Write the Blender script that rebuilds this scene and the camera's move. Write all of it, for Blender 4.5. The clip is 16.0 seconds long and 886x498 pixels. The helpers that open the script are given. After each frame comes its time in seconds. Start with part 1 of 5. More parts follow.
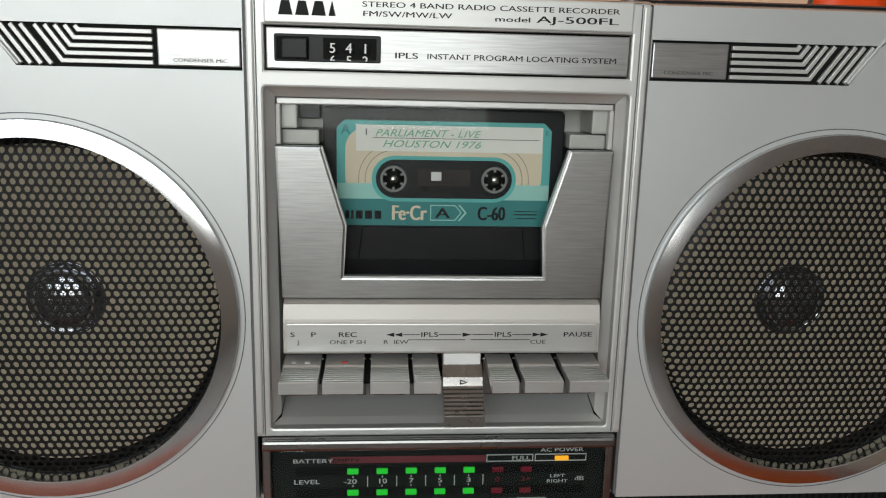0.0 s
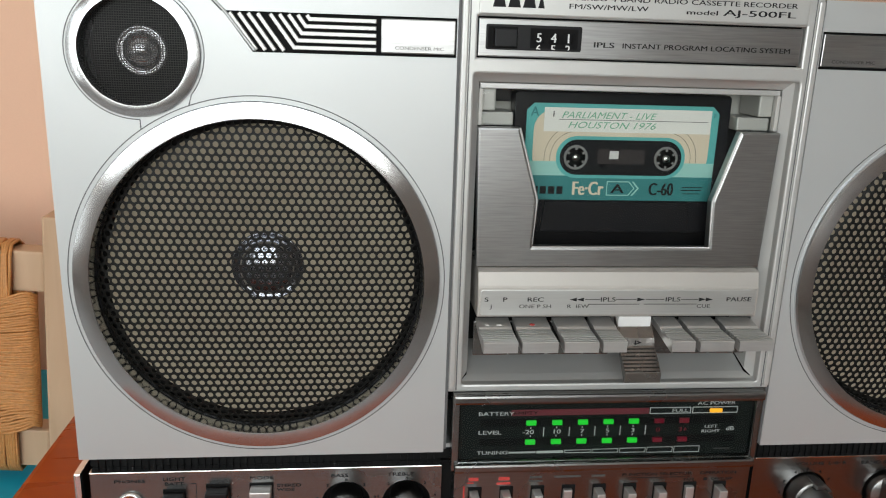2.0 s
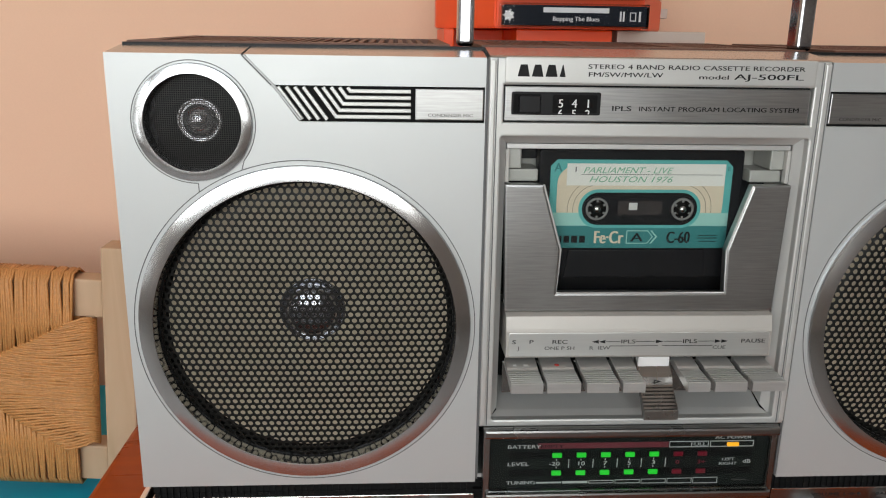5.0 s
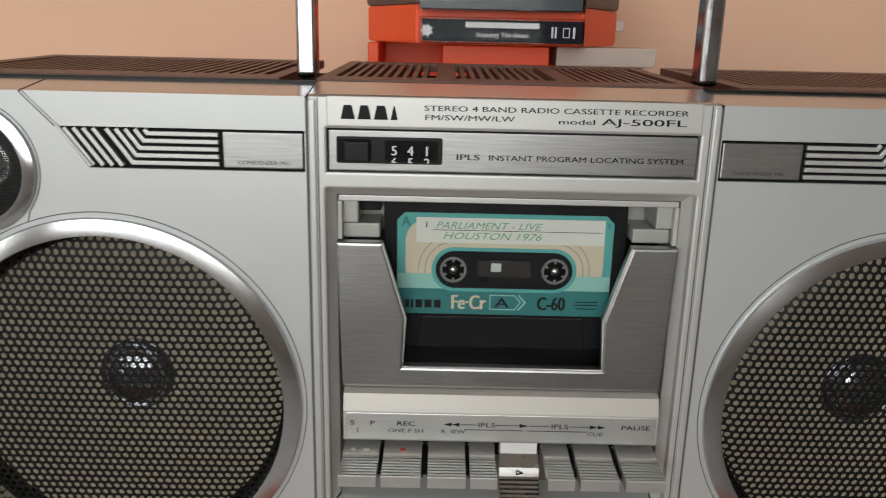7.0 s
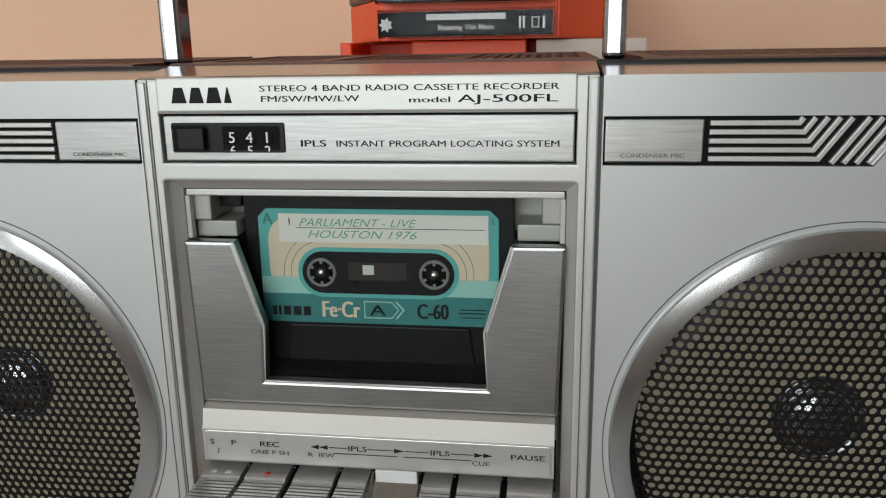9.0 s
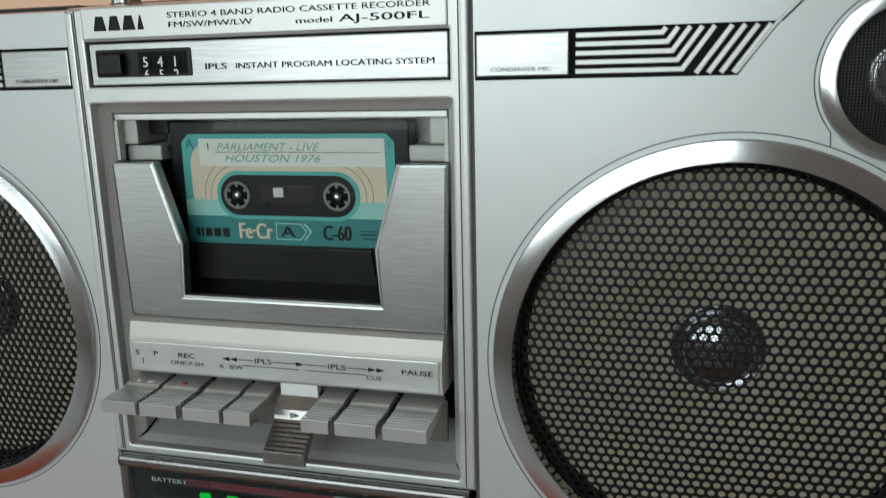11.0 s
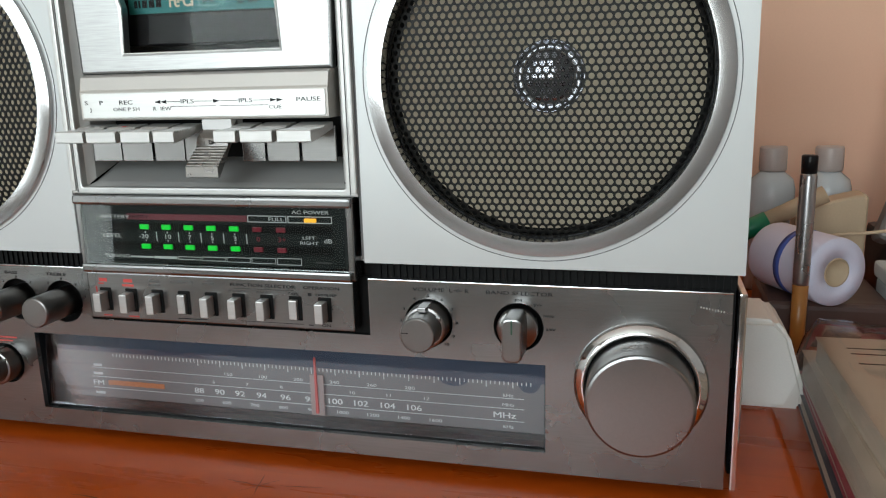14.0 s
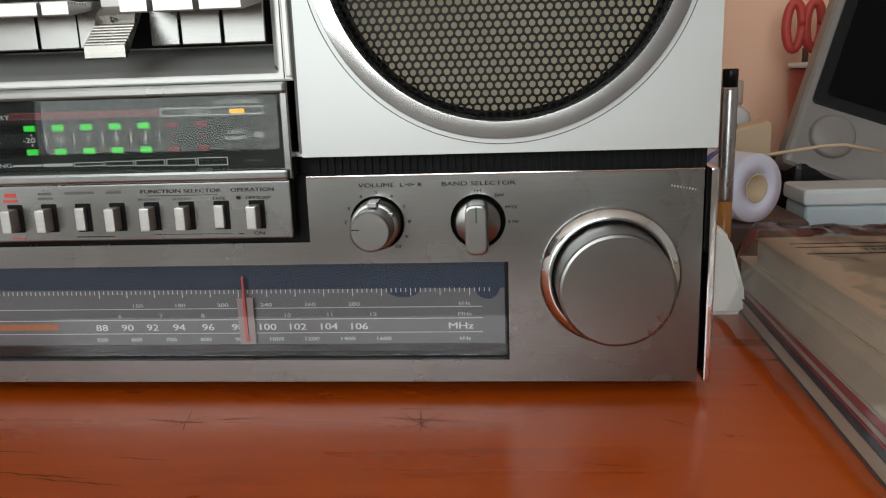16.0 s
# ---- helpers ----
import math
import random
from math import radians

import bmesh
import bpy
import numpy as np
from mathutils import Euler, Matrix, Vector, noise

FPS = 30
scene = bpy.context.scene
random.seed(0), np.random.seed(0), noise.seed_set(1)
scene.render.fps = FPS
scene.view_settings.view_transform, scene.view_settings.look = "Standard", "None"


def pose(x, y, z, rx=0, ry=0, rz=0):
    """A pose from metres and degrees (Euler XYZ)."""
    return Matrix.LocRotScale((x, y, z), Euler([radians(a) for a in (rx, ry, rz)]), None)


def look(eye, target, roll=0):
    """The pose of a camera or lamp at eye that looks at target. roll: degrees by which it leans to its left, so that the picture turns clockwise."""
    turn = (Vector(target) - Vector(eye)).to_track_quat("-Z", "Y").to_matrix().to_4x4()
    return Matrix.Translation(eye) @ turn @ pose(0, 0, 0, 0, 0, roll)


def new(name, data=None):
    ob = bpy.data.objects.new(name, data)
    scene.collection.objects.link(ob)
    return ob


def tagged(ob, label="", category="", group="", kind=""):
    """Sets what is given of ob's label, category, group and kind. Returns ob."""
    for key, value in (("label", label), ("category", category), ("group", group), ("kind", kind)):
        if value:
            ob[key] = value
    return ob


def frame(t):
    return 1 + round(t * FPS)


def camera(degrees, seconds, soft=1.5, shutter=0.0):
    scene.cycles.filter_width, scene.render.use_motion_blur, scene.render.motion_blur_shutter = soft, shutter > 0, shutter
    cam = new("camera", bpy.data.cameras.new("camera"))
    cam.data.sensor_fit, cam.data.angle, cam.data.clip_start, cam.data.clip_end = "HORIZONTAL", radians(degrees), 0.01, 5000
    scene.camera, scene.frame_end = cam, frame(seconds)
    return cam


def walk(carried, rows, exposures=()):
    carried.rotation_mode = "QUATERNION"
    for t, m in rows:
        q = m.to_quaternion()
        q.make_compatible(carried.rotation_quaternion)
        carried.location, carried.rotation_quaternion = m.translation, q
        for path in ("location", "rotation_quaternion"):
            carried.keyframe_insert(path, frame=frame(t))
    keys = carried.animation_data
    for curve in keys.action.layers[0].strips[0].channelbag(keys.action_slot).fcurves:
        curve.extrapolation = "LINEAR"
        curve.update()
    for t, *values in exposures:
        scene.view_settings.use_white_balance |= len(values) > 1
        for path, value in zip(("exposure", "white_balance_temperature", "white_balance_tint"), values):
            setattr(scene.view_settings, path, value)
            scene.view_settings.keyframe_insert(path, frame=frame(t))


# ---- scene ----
cam = camera(58.80, 16.0, soft=1.1, shutter=0.3)
PATH = [
    (0, (-0.0265, -0.3113, 0.2889), (0.1325, 1.6348, -0.1439), 1.43),
    (0.5, (-0.0396, -0.3169, 0.2862), (0.1169, 1.6276, -0.1549), 1.58),
    (1, (-0.0679, -0.3281, 0.2865), (0.1011, 1.6109, -0.1734), 1.90),
    (1.5, (-0.094, -0.3284, 0.2887), (0.0773, 1.6064, -0.1879), 2.06),
    (2, (-0.1181, -0.3325, 0.2967), (0.09, 1.5875, -0.2232), 1.92),
    (2.5, (-0.1245, -0.3383, 0.3048), (0.0899, 1.5773, -0.2286), 1.53),
    (3, (-0.1309, -0.3442, 0.3123), (0.0788, 1.5696, -0.2293), 1.18),
    (3.5, (-0.1316, -0.3551, 0.3143), (0.0647, 1.5627, -0.2182), 0.87),
    (5.8, (-0.1053, -0.3538, 0.3338), (-0.0145, 1.5755, -0.1854), 1.04),
    (6, (-0.101, -0.3422, 0.336), (0.0062, 1.584, -0.1917), 1.40),
    (6.5, (-0.067, -0.3214, 0.3426), (-0.0083, 1.6042, -0.1946), 1.43),
    (7, (-0.0271, -0.2984, 0.3424), (-0.0184, 1.628, -0.1951), 1.31),
    (7.5, (0.0009, -0.2782, 0.3348), (-0.0507, 1.6519, -0.1869), 0.81),
    (8, (0.0253, -0.2622, 0.3278), (-0.098, 1.6707, -0.1708), 0.29),
    (8.2, (0.0343, -0.2575, 0.3266), (-0.1215, 1.6752, -0.1639), -0.01),
    (10.5, (0.1139, -0.2598, 0.314), (-0.3281, 1.6335, -0.155), -1.38),
    (11, (0.1375, -0.2621, 0.2907), (-0.3714, 1.6231, -0.142), -1.36),
    (11.5, (0.1523, -0.2776, 0.269), (-0.3926, 1.5969, -0.1664), -1.42),
    (12, (0.1687, -0.2985, 0.2543), (-0.3609, 1.5663, -0.2377), -1.34),
    (12.5, (0.183, -0.3108, 0.2434), (-0.3399, 1.5548, -0.2525), -1.49),
    (13, (0.1904, -0.3257, 0.2253), (-0.3321, 1.5469, -0.2445), -1.58),
    (13.5, (0.2008, -0.335, 0.2086), (-0.3193, 1.5433, -0.2403), -1.63),
    (14, (0.2064, -0.3409, 0.1942), (-0.2868, 1.5468, -0.2453), -1.61),
    (14.5, (0.2054, -0.3408, 0.1795), (-0.2341, 1.5614, -0.2548), -1.45),
    (15, (0.1959, -0.3345, 0.1592), (-0.1702, 1.5855, -0.2646), -1.52),
    (15.5, (0.1805, -0.3281, 0.1502), (-0.0832, 1.6067, -0.282), -1.67),
    (16, (0.1632, -0.3238, 0.1407), (0.0029, 1.6199, -0.3024), -1.90),
]
walk(cam, [(t, look(eye, target, roll)) for t, eye, target, roll in PATH],
     exposures=[(0, -0.32, 6550, 8), (1.5, -0.19, 6550, 8), (3, 0.04, 6450, 10), (5.8, -0.27, 6650, 10), (6.5, -0.34, 6700, 10), (8, -0.34, 6700, 10), (10.5, -0.44, 6150, 1),
                (11.5, -0.44, 6150, 1), (12.5, -0.15, 6150, 2), (13.5, 0.08, 6250, 4), (14.5, -0.02, 6350, 6), (15.5, -0.08, 6600, 7), (16, -0.08, 6600, 7)])

from mathutils.geometry import tessellate_polygon

# ---- light ----
world = bpy.data.worlds.new("world")
scene.world = world
world.use_nodes = True
wn = world.node_tree.nodes
sky = wn.new("ShaderNodeTexSky")
sky.sky_type, sky.sun_disc, sky.sun_elevation, sky.sun_rotation = "NISHITA", False, radians(40), radians(150)
wn["Background"].inputs["Strength"].default_value = 0.12
world.node_tree.links.new(sky.outputs[0], wn["Background"].inputs[0])


def daylight(x, y, z, w, h, energy, turn=0.0):
    """The sky's light that comes in through an opening."""
    data = bpy.data.lights.new("window_daylight", "AREA")
    data.shape, data.size, data.size_y, data.energy, data.color = "RECTANGLE", w, h, energy, (0.95, 0.99, 1.0)
    new("window_daylight", data).matrix_world = pose(x, y, z, 90, 0, turn)


daylight(-0.65, -2.78, 0.835, 2.20, 1.63, 65)
daylight(-2.35, -2.78, 0.30, 0.60, 1.90, 16)


# ---- materials ----
def material(name, colour, rough=0.5, metal=0.0, vary=0.08, scale=60.0, stretch=(1, 1, 1), bump=0.0, fine=900.0, coat=0.0, stain=0.06,
             emit=None, aniso=0.0, spec=0.5, rough_vary=0.08):
    """A surface with grain and stains: two noises at two scales vary the colour, the gloss and the relief."""
    m = bpy.data.materials.new(name)
    m.use_nodes = True
    n, link = m.node_tree.nodes, m.node_tree.links.new
    b = n["Principled BSDF"]
    co = n.new("ShaderNodeTexCoord")
    mp = n.new("ShaderNodeMapping")
    mp.inputs["Scale"].default_value = stretch
    link(co.outputs["Object"], mp.inputs[0])
    big, small = n.new("ShaderNodeTexNoise"), n.new("ShaderNodeTexNoise")
    big.inputs["Scale"].default_value, small.inputs["Scale"].default_value = scale, fine
    big.inputs["Detail"].default_value, small.inputs["Detail"].default_value = 5, 3
    link(co.outputs["Object"], big.inputs["Vector"])
    link(mp.outputs[0], small.inputs["Vector"])
    lo = n.new("ShaderNodeMapRange")
    lo.inputs["To Min"].default_value, lo.inputs["To Max"].default_value = 1 - stain, 1 + stain
    link(big.outputs["Fac"], lo.inputs["Value"])
    hi = n.new("ShaderNodeMapRange")
    hi.inputs["To Min"].default_value, hi.inputs["To Max"].default_value = 1 - vary, 1 + vary
    link(small.outputs["Fac"], hi.inputs["Value"])
    mul = n.new("ShaderNodeMath")
    mul.operation = "MULTIPLY"
    link(lo.outputs[0], mul.inputs[0])
    link(hi.outputs[0], mul.inputs[1])
    vm = n.new("ShaderNodeVectorMath")
    vm.operation = "SCALE"
    vm.inputs[0].default_value = colour[:3]
    link(mul.outputs[0], vm.inputs["Scale"])
    link(vm.outputs[0], b.inputs["Base Color"])
    rr = n.new("ShaderNodeMapRange")
    rr.inputs["To Min"].default_value, rr.inputs["To Max"].default_value = max(rough - rough_vary, 0.02), rough + rough_vary
    link(big.outputs["Fac"], rr.inputs["Value"])
    link(rr.outputs[0], b.inputs["Roughness"])
    b.inputs["Metallic"].default_value = metal
    b.inputs["Specular IOR Level"].default_value = spec
    b.inputs["Coat Weight"].default_value = coat
    b.inputs["Coat Roughness"].default_value = 0.12
    if aniso:
        tg = n.new("ShaderNodeTangent")
        tg.direction_type, tg.axis = "RADIAL", "Y"
        link(tg.outputs[0], b.inputs["Tangent"])
        b.inputs["Anisotropic"].default_value = aniso
        b.inputs["Anisotropic Rotation"].default_value = 0.25
    if bump:
        bp = n.new("ShaderNodeBump")
        bp.inputs["Strength"].default_value, bp.inputs["Distance"].default_value = bump, 0.0006
        link(small.outputs["Fac"], bp.inputs["Height"])
        link(bp.outputs[0], b.inputs["Normal"])
    if emit:
        b.inputs["Emission Color"].default_value = (*emit[:3], 1)
        b.inputs["Emission Strength"].default_value = emit[3]
    return m


def clear_pane(name, tint=(1, 1, 1), ior=1.5, rough=0.02):
    """A clear sheet: it lets light straight through and mirrors by its angle."""
    m = bpy.data.materials.new(name)
    m.use_nodes = True
    n, link = m.node_tree.nodes, m.node_tree.links.new
    n.remove(n["Principled BSDF"])
    mix, fr, tr, gl = (n.new("ShaderNode" + k) for k in ("MixShader", "Fresnel", "BsdfTransparent", "BsdfGlossy"))
    fr.inputs["IOR"].default_value = ior
    tr.inputs["Color"].default_value = (*tint, 1)
    gl.inputs["Roughness"].default_value = rough
    link(fr.outputs[0], mix.inputs[0])
    link(tr.outputs[0], mix.inputs[1])
    link(gl.outputs[0], mix.inputs[2])
    link(mix.outputs[0], n["Material Output"].inputs["Surface"])
    return m


BRUSH = (2.5, 40, 60)
SILVER = material("silver_paint", (0.56, 0.575, 0.57), 0.40, 0.42, vary=0.07, fine=2600, bump=0.04, scale=14, stain=0.03)
COLUMN = material("silver_plastic", (0.58, 0.58, 0.56), 0.37, 0.48, vary=0.05, fine=2400, bump=0.03, scale=18, stain=0.04)
BRUSHED = material("brushed_aluminium", (0.37, 0.37, 0.365), 0.32, 1.0, vary=0.28, stretch=BRUSH, fine=26, bump=0.02, scale=25, stain=0.05)
STEEL = material("brushed_steel_panel", (0.25, 0.248, 0.243), 0.27, 1.0, vary=0.12, stretch=BRUSH, fine=30, bump=0.035, scale=16, stain=0.06)
KEYMETAL = material("satin_key_metal", (0.55, 0.545, 0.53), 0.33, 0.65, vary=0.10, stretch=(4, 30, 60), fine=20, bump=0.04, scale=60, stain=0.06)
# darker key metal: the pressed play key's shade is put into the colour
PLAYMETAL = material("shaded_play_key_metal", (0.30, 0.287, 0.27), 0.28, 0.95, vary=0.10, stretch=(4, 30, 60), fine=20, bump=0.04, scale=60, stain=0.08)
TOPEDGE = material("glossy_silver_top", (0.56, 0.555, 0.54), 0.20, 0.85, vary=0.04, fine=1800, scale=20, stain=0.05)
LEGEND = material("satin_legend_metal", (0.64, 0.64, 0.62), 0.38, 0.8, vary=0.08, stretch=BRUSH, fine=26, scale=25, stain=0.04)
RINGMETAL = material("turned_ring_metal", (0.60, 0.61, 0.62), 0.17, 1.0, vary=0.06, fine=500, scale=40, stain=0.06, aniso=0.8, rough_vary=0.03)
PITTED = material("pitted_handle_chrome", (0.38, 0.38, 0.40), 0.14, 1.0, vary=0.22, fine=900, scale=160, stain=0.30, bump=0.06, rough_vary=0.10)
CHROME = material("pitted_chrome", (0.80, 0.80, 0.80), 0.08, 1.0, vary=0.05, fine=1500, scale=220, stain=0.12, bump=0.02, rough_vary=0.06)
KNOBMETAL = material("turned_knob_metal", (0.28, 0.275, 0.27), 0.28, 1.0, vary=0.05, fine=800, scale=40, stain=0.04, rough_vary=0.02)
LEDGE = material("cream_silver_ledge", (0.50, 0.475, 0.44), 0.48, 0.5, vary=0.05, fine=2400, scale=18, stain=0.05)
BLACK = material("black_plastic", (0.010, 0.010, 0.011), 0.34, spec=0.2, vary=0.15, fine=700, scale=60, stain=0.1)
MATTBLACK = material("dull_black", (0.006, 0.006, 0.006), 0.7, vary=0.2, fine=900, spec=0.15)
GRILLE = material("black_painted_mesh", (0.007, 0.0068, 0.006), 0.5, 0.0, spec=0.22, vary=0.2, fine=1200, scale=40, stain=0.2)
FINEMESH = material("dark_fine_mesh", (0.018, 0.016, 0.015), 0.5, 0.2, vary=0.2, fine=1800)
CONE = material("paper_cone", (0.63, 0.55, 0.41), 0.8, vary=0.12, fine=700, scale=40, stain=0.16, bump=0.1)
DOME = material("glossy_dust_cap", (0.36, 0.37, 0.40), 0.09, 0.9, vary=0.1, rough_vary=0.03)
TWEETDOME = material("grey_metal_dome", (0.55, 0.55, 0.56), 0.14, 0.9, vary=0.1)
ROOFMAT = material("brown_plastic_roof", (0.150, 0.072, 0.052), 0.45, spec=0.3, vary=0.15, fine=1500, bump=0.06, scale=30, stain=0.12)
GROOVE = material("engraved_line", (0.11, 0.11, 0.11), 0.6, vary=0.1)
INK = material("black_print", (0.018, 0.018, 0.019), 0.7, spec=0.2, vary=0.1)
WORNINK = material("worn_grey_print", (0.08, 0.078, 0.075), 0.5, vary=0.3, fine=1800)
WHITEINK = material("white_print", (0.75, 0.75, 0.74), 0.5, vary=0.1)
REDINK = material("red_print", (0.55, 0.06, 0.05), 0.5, vary=0.2)
MAROONINK = material("faded_red_print", (0.22, 0.035, 0.05), 0.5, vary=0.15)
WELLGREY = material("grey_inner_plastic", (0.48, 0.47, 0.44), 0.45, 0.2, vary=0.08, fine=1500, scale=40, stain=0.1)
METERBLACK = material("smoked_meter_panel", (0.010, 0.013, 0.012), 0.5, spec=0.2, vary=0.08, scale=30, stain=0.05)
DIALGREY = material("dial_scale_panel", (0.15, 0.147, 0.15), 0.5, vary=0.05, scale=12, stain=0.08)
GLASS = clear_pane("clear_window_plastic", (0.94, 0.95, 0.94), 1.18)
DIALGLASS = clear_pane("dial_window_plastic", (0.92, 0.92, 0.93), 1.45, 0.04)
SMOKE = clear_pane("smoked_window", (0.80, 0.83, 0.82), 1.28)
GREENLED = material("green_lit_lamp", (0.02, 0.5, 0.03), 0.3, emit=(0.015, 0.72, 0.04, 0.75))
REDOFF = material("red_unlit_lamp", (0.26, 0.012, 0.030), 0.3)
AMBERLED = material("amber_lit_lamp", (0.8, 0.3, 0.02), 0.3, emit=(1.0, 0.42, 0.02, 1.5))


# ---- building blocks ----
def finish(bm, smooth=False):
    bmesh.ops.recalc_face_normals(bm, faces=bm.faces)
    for f in bm.faces:
        f.smooth = smooth
    return bm


def mesh_object(name, bm, mat, at=(0, 0, 0)):
    me = bpy.data.meshes.new(name)
    bm.to_mesh(me)
    bm.free()
    me.materials.append(mat)
    ob = new(name, me)
    ob.location = at
    return ob


def part(name, bm, mat, parent, label="", at=(0, 0, 0)):
    """One mesh under a thing or under a part."""
    ob = mesh_object(name, bm, mat, at)
    ob.parent = parent
    base = parent.location if parent.type == "MESH" else Vector((0, 0, 0))
    ob.location = Vector(at) - base
    if label:
        tagged(ob, label)
    return ob


def thing(name, label, category, at=(0, 0, 0), group="", kind=""):
    return tagged(new(name), label, category, group, kind)


def box(x0, x1, y0, y1, z0, z1, bevel=0.0, segments=2, bm=None):
    """A box between two corners, its edges rounded."""
    own = bmesh.new()
    bmesh.ops.create_cube(own, size=1, matrix=Matrix.Translation(((x0 + x1) / 2, (y0 + y1) / 2, (z0 + z1) / 2)) @ Matrix.Diagonal((abs(x1 - x0), abs(y1 - y0), abs(z1 - z0), 1)))
    if bevel:
        bmesh.ops.bevel(own, geom=list(own.edges), offset=bevel, segments=segments, affect="EDGES", profile=0.6)
    bmesh.ops.recalc_face_normals(own, faces=own.faces)
    if bm is None:
        return own
    return join(bm, own)


def join(bm, other):
    me = bpy.data.meshes.new("joined")
    other.to_mesh(me)
    other.free()
    bm.from_mesh(me)
    bpy.data.meshes.remove(me)
    return bm


def lathe(profile, steps=96, axis="y", centre=(0, 0, 0), close=False):
    """Turns a profile of (radius, along) about an axis."""
    bm = bmesh.new()
    rings = []
    for r, a in profile:
        ring = []
        if r < 1e-6:
            p = {"y": (0, a, 0), "z": (0, 0, a), "x": (a, 0, 0)}[axis]
            ring = [bm.verts.new(Vector(p) + Vector(centre))]
        else:
            for i in range(steps):
                c, s = r * math.cos(2 * math.pi * i / steps), r * math.sin(2 * math.pi * i / steps)
                p = {"y": (c, a, s), "z": (c, s, a), "x": (a, c, s)}[axis]
                ring.append(bm.verts.new(Vector(p) + Vector(centre)))
        rings.append(ring)
    pairs = list(zip(rings, rings[1:])) + ([(rings[-1], rings[0])] if close else [])
    for a, b in pairs:
        for i in range(steps):
            j = (i + 1) % steps
            if len(a) == 1:
                bm.faces.new((a[0], b[j], b[i]))
            elif len(b) == 1:
                bm.faces.new((a[i], a[j], b[0]))
            else:
                bm.faces.new((a[i], a[j], b[j], b[i]))
    bmesh.ops.recalc_face_normals(bm, faces=bm.faces)
    for f in bm.faces:
        f.smooth = True
    return bm


def sharpen(ob, angle=35):
    """Keeps edges steeper than the angle crisp on a smooth mesh."""
    bm = bmesh.new()
    bm.from_mesh(ob.data)
    for e in bm.edges:
        e.smooth = len(e.link_faces) == 2 and e.calc_face_angle(0) < radians(angle)
    bm.to_mesh(ob.data)
    bm.free()
    return ob


def slab(outline, y0, y1, holes=(), bevel=0.0):
    """A plate with an outline in x and z, from its front y0 to its back y1, with holes that go through it."""
    bm = bmesh.new()
    loops = [[Vector((x, z, 0)) for x, z in loop] for loop in (outline, *holes)]
    vs = [bm.verts.new((p.x, y0, p.y)) for loop in loops for p in loop]
    front = []
    for tri in tessellate_polygon([[p * 1000 for p in loop] for loop in loops]):
        a, b, c = (vs[k].co for k in tri)
        if (b - a).cross(c - a).length > 1e-12:
            front.append(bm.faces.new([vs[k] for k in tri]))
    for f in front:
        f.normal_update()
        if f.normal.y > 0:
            f.normal_flip()
    made = bmesh.ops.extrude_face_region(bm, geom=front)
    vs = [v for v in made["geom"] if isinstance(v, bmesh.types.BMVert)]
    bmesh.ops.translate(bm, verts=vs, vec=(0, y1 - y0, 0))
    bmesh.ops.recalc_face_normals(bm, faces=bm.faces)
    if bevel:
        rim = [e for e in bm.edges if all(abs(v.co.y - y0) < 1e-6 for v in e.verts) and len(e.link_faces) == 2 and e.calc_face_angle(0) > 1]
        bmesh.ops.bevel(bm, geom=rim, offset=bevel, segments=2, affect="EDGES", profile=0.6)
    return bm


def circle(cx, cz, r, n=96, a0=0.0, a1=360.0):
    full = abs(a1 - a0) >= 360
    return [(cx + r * math.cos(radians(a0 + (a1 - a0) * i / (n if full else n - 1))), cz + r * math.sin(radians(a0 + (a1 - a0) * i / (n if full else n - 1)))) for i in range(n)]


def rounded(x0, x1, z0, z1, r, n=6):
    pts = []
    for cx, cz, a in ((x1 - r, z1 - r, 0), (x0 + r, z1 - r, 90), (x0 + r, z0 + r, 180), (x1 - r, z0 + r, 270)):
        pts += [(cx + r * math.cos(radians(a + 90 * i / n)), cz + r * math.sin(radians(a + 90 * i / n))) for i in range(n + 1)]
    return pts


def rectangle(x0, x1, z0, z1):
    return [(x0, z0), (x1, z0), (x1, z1), (x0, z1)]


def mirror(loop, s):
    return [(s * x, z) for x, z in loop]


def wire(points, y, r, sides=6, closed=False):
    """A thin round line through points in x and z, at depth y."""
    bm = bmesh.new()
    pts = [Vector((x, y, z)) for x, z in points]
    n, rings = len(pts), []
    for i, p in enumerate(pts):
        a = pts[i - 1] if i or closed else p
        b = pts[(i + 1) % n] if i < n - 1 or closed else p
        d = (b - a).normalized()
        u, w = Vector((0, 1, 0)), d.cross(Vector((0, 1, 0))).normalized()
        rings.append([bm.verts.new(p + r * (math.cos(2 * math.pi * k / sides) * u + math.sin(2 * math.pi * k / sides) * w)) for k in range(sides)])
    for a, b in list(zip(rings, rings[1:])) + ([(rings[-1], rings[0])] if closed else []):
        for k in range(sides):
            bm.faces.new((a[k], a[(k + 1) % sides], b[(k + 1) % sides], b[k]))
    return finish(bm, True)


def ribbon(points, y0, y1, w):
    """A flat strip of width w along points in x and z, mitred at its bends."""
    pts = [Vector((x, z)) for x, z in points]
    left, right = [], []
    for i, p in enumerate(pts):
        d0 = (p - pts[i - 1]).normalized() if i else (pts[1] - p).normalized()
        d1 = (pts[i + 1] - p).normalized() if i < len(pts) - 1 else d0
        n0, n1 = Vector((-d0.y, d0.x)), Vector((-d1.y, d1.x))
        m = (n0 + n1).normalized()
        m *= w / 2 / max(m.dot(n0), 0.3)
        left.append(tuple(p + m))
        right.append(tuple(p - m))
    return slab(left + right[::-1], y0, y1, bevel=0.00025)


